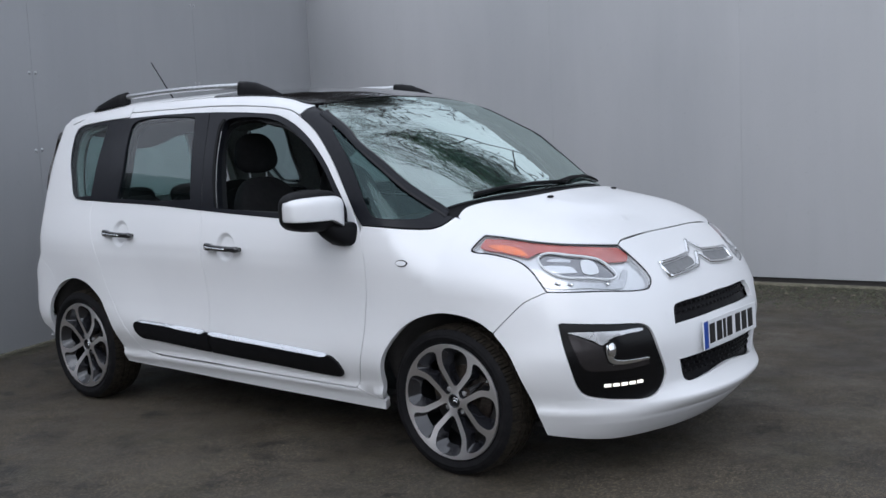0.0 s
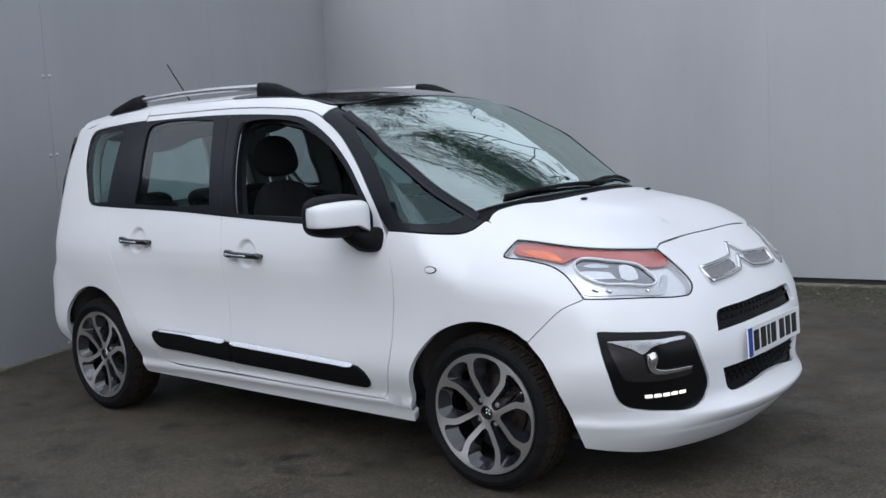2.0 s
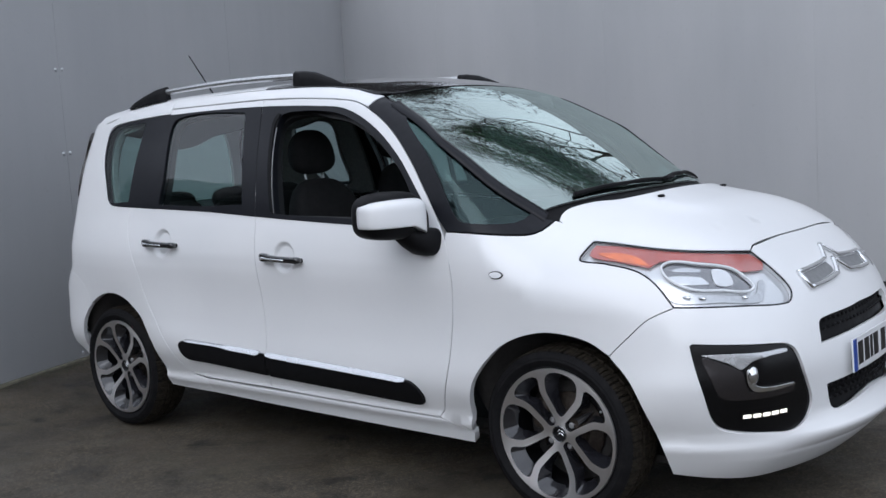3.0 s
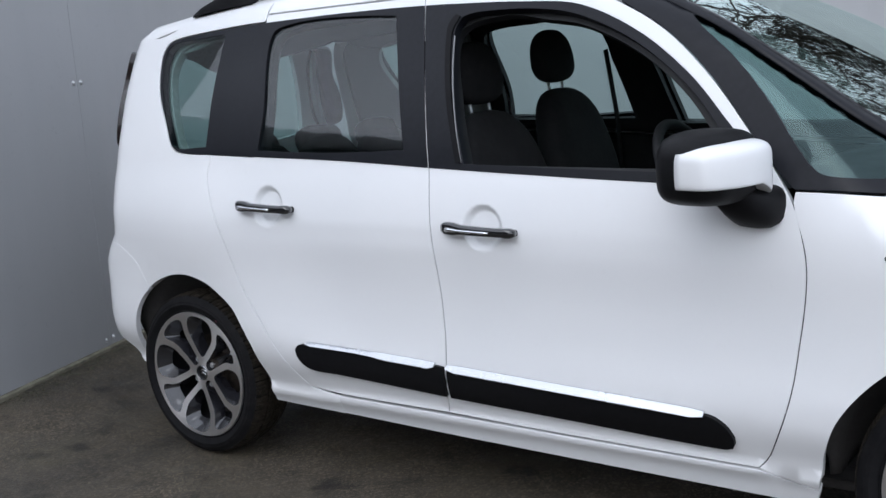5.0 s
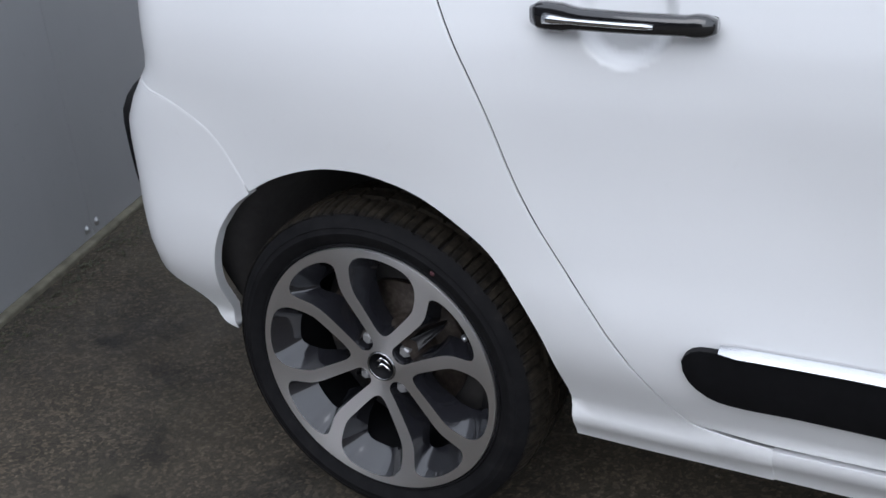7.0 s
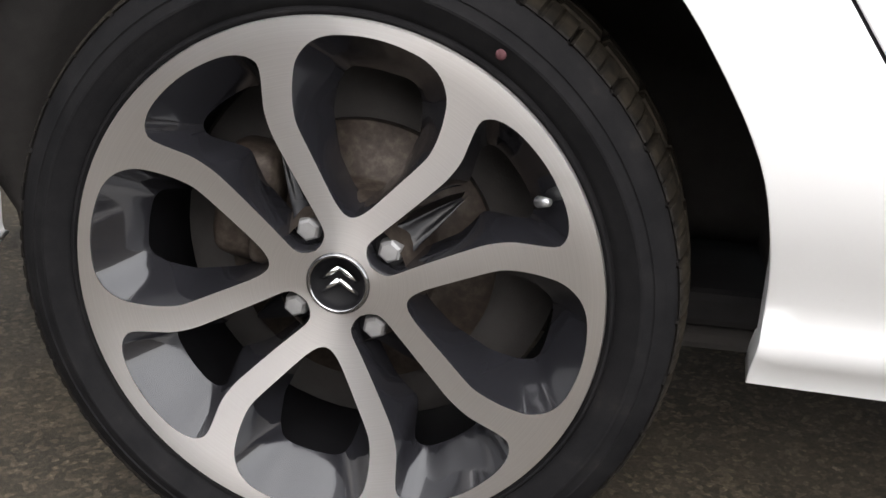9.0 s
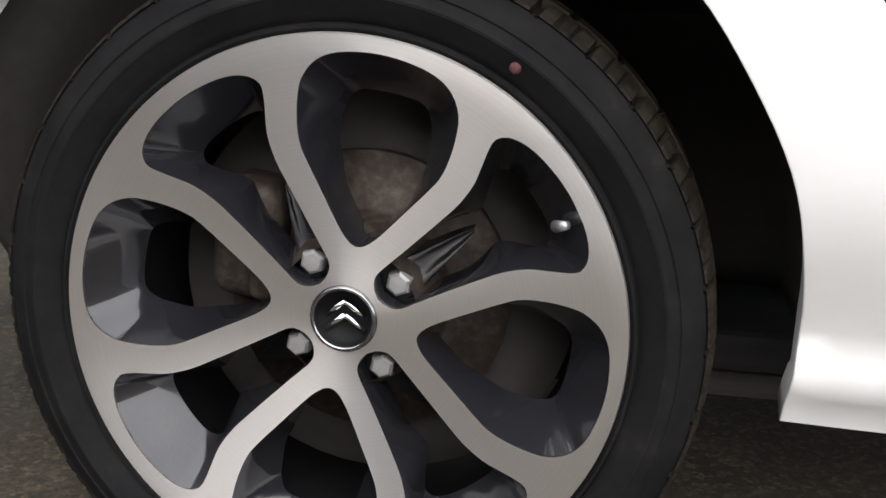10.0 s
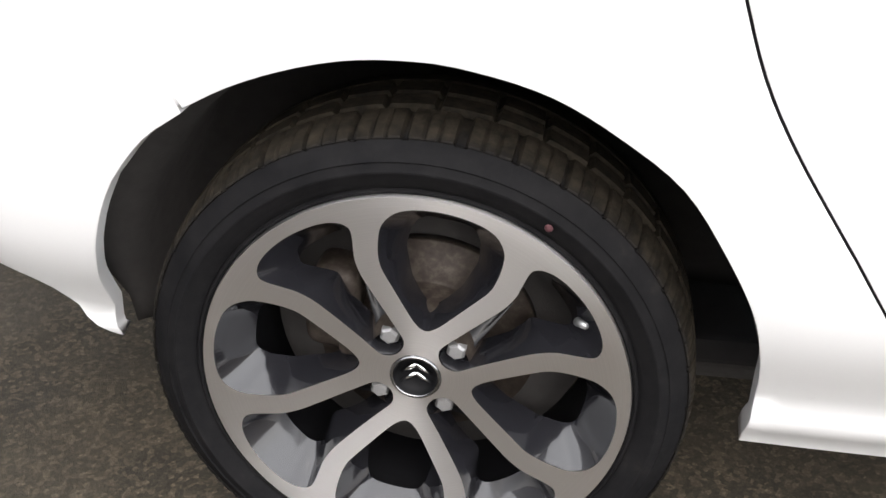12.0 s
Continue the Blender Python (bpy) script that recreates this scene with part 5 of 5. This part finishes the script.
def door_mirror(s):
    def shell(p):
        return Vector((p.x * (1 - .25 * (p.y < -.03) * (-p.y - .03) / .09), p.y, p.z * (1 - .10 * (p.y < 0) * (-p.y) / .12)))
    m = pose(1.974, -.985, 1.070, 0, 0, -14)
    body = moved(blob((.092, .122, .085), (3.6, 3.4), 18, 32, shell), m @ Matrix.Translation((-.006, 0, -.004)))
    holder = mesh_object("door_mirror", *body, BLACK, car, "white-capped door mirror on a black arm")

    def cap_warp(p):
        q = shell(p)
        drop = .030 * min(1, max(0, (q.y - .05) / .06)) if q.z < 0 else 0
        return Vector((max(q.x, -.018), q.y, max(q.z, -.036) - drop))
    cap = moved(blob((.096, .122, .062), (4.4, 4.2), 28, 48, cap_warp), m @ Matrix.Translation((.020, -.004, -.004)))
    mesh_object("mirror_cap", *cap, PAINT, holder, "white mirror cap")
    glass = moved(blob((.004, .084, .056), (4, 4), 8, 20), m @ Matrix.Translation((-.0845, .010, .002)))
    mesh_object("mirror_glass", *glass, CHROME, holder, "mirror glass")
    arm, faces = [], []
    stations = ((-.840, 2.052, .962, .056, .050), (-.875, 2.050, .962, .053, .050), (-.905, 2.042, .966, .049, .047), (-.935, 2.028, .980, .045, .036), (-.960, 2.008, 1.000, .040, .020))
    for y, x, z, a, b in stations:
        for k in range(16):
            t = 2 * math.pi * k / 16
            arm.append((x + a * math.copysign(abs(math.cos(t)) ** .7, math.cos(t)), y, z + b * math.copysign(abs(math.sin(t)) ** .7, math.sin(t))))
    for i in range(len(stations) - 1):
        for k in range(16):
            j = (k + 1) % 16
            faces.append((i * 16 + k, i * 16 + j, (i + 1) * 16 + j, (i + 1) * 16 + k))
    faces.append(tuple(4 * 16 + k for k in range(16)))
    mesh_object("mirror_arm", arm, faces, BLACK, holder, "black mirror arm")
    if s > 0:
        holder.scale = (1, -1, 1)


for s in (-1, 1):
    roof_rail(s)
    door_mirror(s)
base = mesh_object("aerial", *tube([(-.13, 0, 1.612), (-.150, 0, 1.645), (-.345, 0, 1.880)], [.006, .0045, .0028], 8), BLACK, car, "black rod aerial on the roof")
mesh_object("aerial_base", *moved(blob((.030, .022, .022), (2.5, 2.5), 8, 16), Matrix.Translation((-.125, 0, 1.614))), BLACK, base)


# ---- cabin ----
def front_seat(x, y, h, label):
    """Seat with its backrest top at height h, the headrest over it."""
    seat = mesh_object("seat", *moved(blob((.25, .25, .085), (3, 3.5), 10, 24), pose(x + .30, y, .60, 0, -7, 0)), CLOTH, car, label)

    def back_shape(p):
        return Vector((p.x - .03 * (p.y / .24) ** 2 * -1, p.y * (1 - .18 * max(0, p.z) / .3), p.z))
    mesh_object("seat_back", *moved(blob((.075, .235, .31), (3, 3.2), 16, 24, back_shape), pose(x + .06, y, h - .30, 0, -14, 0)), CLOTH, seat, "dark cloth backrest")

    def rest_shape(p):
        return Vector((p.x, p.y * (1.0 - .28 * (p.z + .1) / .2), p.z))
    mesh_object("headrest", *moved(blob((.050, .150, .102), (2.6, 2.8), 14, 24, rest_shape), pose(x - .025, y, h + .125, 0, -8, 0)), CLOTH, seat, "dark cloth headrest")
    for d in (-.055, .055):
        mesh_object("headrest_post", *tube([(x - .005, y + d, h - .04), (x - .022, y + d, h + .06)], .006, 8), ALUMINIUM, seat, "chrome headrest post")


front_seat(.985, -.36, 1.180, "driver's seat in dark cloth")
front_seat(.872, .36, 1.222, "passenger seat in dark cloth")
bench = mesh_object("rear_bench", *moved(blob((.25, .60, .10), (3, 5), 10, 28), pose(.32, 0, .62)), CLOTH, car, "dark cloth rear bench")
for y in (-.38, 0, .38):
    mesh_object("seat_back", *moved(blob((.075, .19, .30), (3, 3.5), 12, 20), pose(.02, y, .80, 0, -14, 0)), CLOTH, bench)
    mesh_object("headrest", *moved(blob((.045, .13, .065), (2.6, 2.8), 10, 18), pose(-.070, y, 1.075, 0, -10, 0)), CLOTH, bench, "dark cloth headrest")

dash_prof = [(1.86, .62), (1.84, .80), (1.86, .90), (1.93, .955), (2.05, .975), (2.20, .990), (2.42, 1.005), (2.44, .60)]
verts, faces = [], []
for y in np.linspace(-.66, .66, 15):
    for x, z in dash_prof:
        hump = .030 * math.exp(-((y + .36) / .16) ** 2) * (x < 2.2) * (z > .85)
        verts.append((x - .035 * (1 - (y / .66) ** 2), y, z + hump))
n = len(dash_prof)
for i in range(14):
    for k in range(n - 1):
        faces.append((i * n + k, (i + 1) * n + k, (i + 1) * n + k + 1, i * n + k + 1))
dash = mesh_object("dashboard", verts, faces, DASH, car, "dark grey plastic dashboard")
wheel_at = pose(1.70, -.36, .955, 0, -26, 0)
v, f = tube([tuple(wheel_at @ Vector((0, .185 * math.cos(a), .185 * math.sin(a)))) for a in np.linspace(0, 2 * math.pi, 41)], .016, 10, cap=False)
helm = mesh_object("steering_wheel", v, f, DASH, car, "black leather steering wheel")
mesh_object("wheel_boss", *moved(blob((.030, .075, .060), (2.6, 2.6), 8, 16), wheel_at), DASH, helm)
for a in (0, math.pi, -math.pi / 2):
    mesh_object("wheel_spoke", *tube([tuple(wheel_at @ Vector((0, .05 * math.cos(a), .05 * math.sin(a)))), tuple(wheel_at @ Vector((0, .18 * math.cos(a), .18 * math.sin(a))))], .014, 8), DASH, helm)
mesh_object("steering_column", *tube([tuple(wheel_at @ Vector((0, 0, 0))), (1.95, -.36, .84)], .045, 12), DASH, helm)
mesh_object("interior_mirror", *moved(blob((.012, .09, .026), (3, 3), 8, 16), pose(1.72, 0, 1.40)), DASH, car, "black interior mirror")

panel("headlining", on_top, [(-.42, -.55), (.95, -.57), (1.52, -.57, 1), (1.57, 0), (1.52, .57, 1), (.95, .57), (-.42, .55)], LINING, car, lift=-.05, thick=.01, step=.08, label="pale grey headlining")
bm = slab((-.15, -.62, .22), (2.30, .62, .26), .01)
part("carpet", bm, CLOTH, car, "black carpet")
# unseen slab, added so that less light reaches the ground under the car
part("underbody", slab((.43, -.72, .236), (2.12, .72, .256), .006), TYREWELL, car, "black underbody shield, added to keep light off the ground below")
for s in (-1, 1):
    panel("door_trim", on_side, [(.40, .32), (2.05, .32), (2.06, .94, 1), (1.40, .985), (.75, 1.025), (.16, 1.045), (-.25, 1.03), (-.30, .70), (.36, .65)], DASH, car, lift=-.060, thick=.02, step=.08, side=s, label="dark door lining")
    panel("pillar_trim", on_side, [(.30, 1.05, 1), (.29, 1.525, 1), (.98, 1.522), (1.28, 1.505), (1.53, 1.475), (1.60, 1.44), (1.77, 1.34), (1.90, 1.225), (2.02, 1.08), (2.05, .96, 1), (1.40, .99), (.75, 1.03)], DASH, car,
          [[(.375, 1.083, 1), (.38, 1.22), (.352, 1.41), (.38, 1.463), (.6, 1.484), (.90, 1.466), (.945, 1.30), (1.0, 1.072, 1)],
           [(1.195, 1.045, 1), (1.14, 1.22), (1.108, 1.41), (1.26, 1.448), (1.40, 1.425), (1.52, 1.40), (1.69, 1.32), (1.83, 1.21), (1.92, 1.10), (1.975, 1.03, 1)]], lift=-.035, thick=.03, step=.07, side=s, label="dark pillar trim")
    panel("rear_pillar_trim", on_side, [(.29, 1.05, 1), (.28, 1.522, 1), (-.30, 1.50), (-.40, 1.43), (-.44, 1.20), (-.40, .98)], LINING, car,
          [[(-.06, 1.105), (-.115, 1.16), (-.18, 1.28), (-.215, 1.38), (-.17, 1.45), (.105, 1.46), (.10, 1.27), (.105, 1.105)]], lift=-.04, thick=.03, step=.07, side=s, label="pale grey rear pillar trim")
    panel("rear_lining", on_side, [(-.47, .70), (-.47, 1.0), (-.40, 1.0), (.16, 1.05), (.10, .70)], GREY_PLASTIC, car, lift=-.055, thick=.02, step=.08, side=s, label="grey load bay lining")
    belt = [(.93, s * .66, 1.36), (.95, s * .70, 1.10), (.97, s * .70, .75)]
    mesh_object("seat_belt", *tube(belt, .022, 6, .15), DASH, car, "dark seat belt")

# ---- ground and walls ----
GROUND = .010
CORNER = Vector((-2.775, 3.74, 0))
REAR_WAY = Vector((.326, -.945, 0)).normalized()
SIDE_WAY = Vector((5.15, .32, 0)).normalized()
REAR_OUT, SIDE_OUT = Vector((.945, .326, 0)).normalized(), Vector((.062, -1, 0)).normalized()


def lie(x, y):
    """Height of the ground, which climbs a little to the feet of the walls."""
    p = Vector((x, y, 0)) - CORNER
    z = GROUND
    for out, rise in ((REAR_OUT, .075), (SIDE_OUT, .045)):
        t = min(1, max(0, (.85 - p.dot(out)) / .85))
        z = max(z, GROUND + rise * t * t * (3 - 2 * t))
    return z


def ground():
    xs = np.concatenate([np.linspace(-400, -8, 10), np.linspace(-7, 9, 81), np.linspace(10, 400, 10)])
    ys = np.concatenate([np.linspace(-400, -8, 10), np.linspace(-7, 9, 81), np.linspace(10, 400, 10)])
    verts = [(x, y, lie(x, y) + .004 * noise.noise((x * .9, y * .9, 0)) + .002 * noise.noise((x * 4, y * 4, 3))) for x in xs for y in ys]
    n = len(ys)
    faces = [(i * n + j, (i + 1) * n + j, (i + 1) * n + j + 1, i * n + j + 1) for i in range(len(xs) - 1) for j in range(n - 1)]
    ob = mesh_object("ground", verts, faces, ASPHALT)
    tagged(ob, "worn dark asphalt yard with dirt and moss", "ground", kind="structure")


WALL_HEIGHT = 3.30


def sheet_wall(name, start, way, length, edges, label, bolted):
    """A wall of upright painted sheets with narrow joints and pairs of bolts. way points along it; its face looks to the right of way."""
    wall = tagged(empty(name), label, "wall", kind="structure")
    way = Vector(way).normalized()
    ang = math.degrees(math.atan2(way.y, way.x))
    base = Matrix.Translation(start) @ pose(0, 0, 0, 0, 0, ang)
    foot = .100 if bolted else .115
    back = slab((-.15, .012, foot), (length, .16, WALL_HEIGHT))
    bmesh.ops.transform(back, matrix=base, verts=back.verts)
    part("wall_core", back, SHEET, wall)
    slit = .0008 if bolted else .0004
    for a, b in zip(edges, edges[1:] + [length]):
        bm = slab((a + slit, -.004, foot), (b - slit, .010, WALL_HEIGHT), slit)
        bmesh.ops.transform(bm, matrix=base, verts=bm.verts)
        part("sheet", bm, SHEET, wall)
        for z in (.132, 1.385, 1.90, 2.55):
            for dx in (-.030, .030):
                v, f = lathe([(0, .006), (.006, .0055), (.0085, .003), (.0085, .0), (.014, -.0005), (.014, -.002)], 8)
                if a in bolted:
                    mesh_object("bolt", *moved((v, f), base @ Matrix.Translation((a + dx, -.005, z + .004 * math.sin(a * 7 + dx * 90)))), ZINC, wall)
    # the dark gap under the sheets: its shade is a dark-coloured strip
    bm = slab((-.15, .030, -.05), (length, .15, foot))
    bmesh.ops.transform(bm, matrix=base, verts=bm.verts)
    part("foot_gap", bm, DARK_BOARDS_AND_GAP, wall, "dark strip that stands in for the shaded gap below the sheets")
    bm = slab((-.02, -.030, -.05), (length, .028, foot - (.001 if bolted else .042)), .006)
    bmesh.ops.transform(bm, matrix=base, verts=bm.verts)
    part("batten", bm, KERB, wall, "weathered pale batten at the wall foot")
    return wall


ground()
sheet_wall("wall_rear", CORNER + REAR_WAY * 5.05, -REAR_WAY, 5.05, [0, .92, 2.90], "grey painted sheet-metal wall behind the car", (.92, 2.90))
sheet_wall("wall_side", CORNER, SIDE_WAY, 14.0, [0, 1.15, 2.85, 4.55, 6.25, 7.95, 9.65, 11.35], "grey painted sheet-metal wall beside the car", ())


# ---- trees past the side wall, a shed across the yard ----
def bare_tree(name, at, height, seed, spread, leafy=0, label="", low=.35):
    rnd = random.Random(seed)
    wood, tips = [], []

    def grow(p, d, length, r, level):
        q = p
        pts, rad = [tuple(p)], [r]
        steps = 5
        for i in range(steps):
            d = (d + Vector((rnd.uniform(-1, 1), rnd.uniform(-1, 1), rnd.uniform(-.5, .8))) * (.34 if level else .06)).normalized()
            q = q + d * length / steps
            pts.append(tuple(q))
            rad.append(r * (1 - .42 * (i + 1) / steps))
            if level >= 2 and i > 0:
                tips.append((q.copy(), d.copy()))
        wood.append(tube(pts, rad, 5 if level < 2 else 3, cap=False))
        if level < 5:
            for k in range((5, 6, 5, 4, 4)[level]):
                start = low if level == 0 else .35
                t = start + (1 - start) * (k + rnd.random()) / (5, 6, 5, 4, 4)[level]
                i = min(int(t * steps), steps - 1)
                a, b = Vector(pts[i]), Vector(pts[i + 1])
                out = Vector((rnd.uniform(-1, 1), rnd.uniform(-1, 1), rnd.uniform(-.35, .75))).normalized()
                grow(a.lerp(b, t * steps - i), (d * .55 + out * spread).normalized(), length * rnd.uniform(.5, .68), max(.0055, r * .45), level + 1)
    grow(Vector((0, 0, 0)), Vector((0, 0, 1)), height * .42, height * .0042, 0)
    tree = tagged(empty(name, Matrix.Translation(at)), label, "tree", group="trees past the wall")
    mesh_object("trunk", *joined(*wood), BARK, tree, "bare dark branches")
    if not leafy:
        verts, faces = [], []
        for _ in range(5000 if at[0] < 0 else 3400):
            p, d = tips[rnd.randrange(len(tips))]
            c = p + Vector((rnd.gauss(0, .26), rnd.gauss(0, .26), rnd.gauss(0, .24)))
            a = (d * .4 + Vector((rnd.uniform(-1, 1), rnd.uniform(-1, 1), rnd.uniform(-.6, 1)))).normalized() * rnd.uniform(.05, .14)
            b = a.cross(Vector((rnd.uniform(-1, 1), rnd.uniform(-1, 1), rnd.uniform(-1, 1)))).normalized() * .030
            e = a.cross(b).normalized() * .030
            k = len(verts)
            verts += [c - a + b, c - a - b, c + a, c - a + e]
            faces += [(k, k + 1, k + 2), (k + 1, k + 3, k + 2), (k + 3, k, k + 2)]
        mesh_object("twigs", verts, faces, BARK, tree, "fine bare twigs", smooth=False)
    if leafy:
        tips = [(p, d) for p, d in tips if math.hypot(p.x, p.y) < 1.35 and p.z > .60 * height]
        verts, faces = [], []
        for _ in range(leafy):
            p, d = tips[rnd.randrange(len(tips))]
            c = p + Vector((rnd.gauss(0, .22), rnd.gauss(0, .22), rnd.gauss(0, .20)))
            a = Vector((rnd.uniform(-1, 1), rnd.uniform(-1, 1), rnd.uniform(-1, 1))).normalized()
            b = a.cross(Vector((rnd.uniform(-1, 1), rnd.uniform(-1, 1), rnd.uniform(-1, 1)))).normalized()
            z = rnd.uniform(.05, .11)
            k = len(verts)
            verts += [c - a * z, c + b * z * .5 + a * z * .1, c + a * z, c - b * z * .5 + a * z * .1]
            faces.append((k, k + 1, k + 2, k + 3))
        mesh_object("crown", verts, faces, LEAF, tree, "dark green leaves", smooth=False)


for x, y, h, seed, wide in ((-11.2, 9.2, 13.0, 3, .8), (-9.2, 8.6, 13.4, 5, .8), (-7.4, 9.0, 13.2, 11, .75), (-6.0, 8.4, 12.6, 14, .65), (-5.0, 9.2, 12.6, 17, .55), (2.6, 9.0, 9.6, 19, .8), (4.2, 8.4, 12.0, 23, .8), (6.0, 8.8, 13.4, 27, .8)):
    bare_tree("tree", (x, y, 0), h, seed, wide, 0, "bare winter tree with dense dark twigs behind the wall")
for x, y, h, seed in ((-.1, 8.9, 16.0, 8), (1.1, 9.2, 16.6, 21), (2.2, 8.6, 17.0, 33)):
    bare_tree("tree", (x, y, 0), h, seed, .30, 3000, "ivy-covered tree with green leaves behind the wall", .66)


def shed():
    """A long low building that faces the car's rear door from across the yard."""
    at = pose(-4.2, -6.2, 0, 0, 0, -30.8)
    house = tagged(empty("shed", at), "low grey shed with a corrugated roof across the yard", "building")
    part("shed_wall", slab((-9, -6, 0), (9, -.06, 3.5), .02), DARK_BOARDS_AND_GAP, house, "dark stained boarding")
    verts, faces = [], []
    n = 240
    for i in range(n + 1):
        x = -9.3 + 18.6 * i / n
        ripple = .050 * math.sin(i * 2 * math.pi / 6)
        verts += [(x, .06 + ripple, 3.50), (x, .03 + ripple, 3.98), (x, -6, 3.90 + ripple)]
    for i in range(n):
        for k in range(2):
            faces.append((3 * i + k, 3 * i + 3 + k, 3 * i + 4 + k, 3 * i + 1 + k))
    roof = mesh_object("roof", verts, faces, ROOFING, house, "corrugated grey roofing")
    mod = roof.modifiers.new("thickness", "SOLIDIFY")
    mod.thickness = .02


shed()


# ---- litter and moss at the wall feet ----
def scatter(name, material, count, place, size, seed, label, category):
    rnd = random.Random(seed)
    verts, faces = [], []
    for _ in range(count):
        c = place(rnd)
        z = rnd.uniform(*size)
        a = rnd.uniform(0, 6.28)
        u, w = Vector((math.cos(a), math.sin(a), rnd.uniform(-.2, .2))) * z, Vector((-math.sin(a), math.cos(a), rnd.uniform(-.2, .2))) * z * rnd.uniform(.4, .9)
        h = Vector((0, 0, z * rnd.uniform(.25, .6)))
        k = len(verts)
        verts += [c - u, c - w, c + u, c + w, c + h]
        faces += [(k, k + 1, k + 4), (k + 1, k + 2, k + 4), (k + 2, k + 3, k + 4), (k + 3, k, k + 4)]
    ob = mesh_object(name, verts, faces, material, smooth=False)
    tagged(ob, label, category, kind="stuff")


def by_rear(rnd):
    t, d = rnd.uniform(.3, 5.0), abs(rnd.gauss(0, .05)) + .045
    p = CORNER + REAR_WAY * t + REAR_OUT * d
    return Vector((p.x, p.y, lie(p.x, p.y)))


def by_side(rnd):
    t, d = rnd.uniform(.3, 12), abs(rnd.gauss(0, .42)) + .05
    p = CORNER + SIDE_WAY * t + SIDE_OUT * d
    return Vector((p.x, p.y, lie(p.x, p.y)))


def yard(rnd):
    return Vector((rnd.uniform(-1.0, 5), rnd.uniform(-3.2, 3.0), GROUND + .002))


scatter("moss_strip", MOSS, 1500, by_rear, (.004, .010), 1, "green-brown moss along the wall foot", "moss")
scatter("moss_strip", MOSS, 11000, by_side, (.008, .026), 2, "green-brown moss and dirt along the wall foot", "moss")
scatter("leaf_litter", LITTER, 160, by_side, (.012, .03), 3, "dead pale leaves on the asphalt by the wall", "leaves")
scatter("grit", LITTER, 900, yard, (.002, .006), 4, "loose grit on the asphalt", "grit")
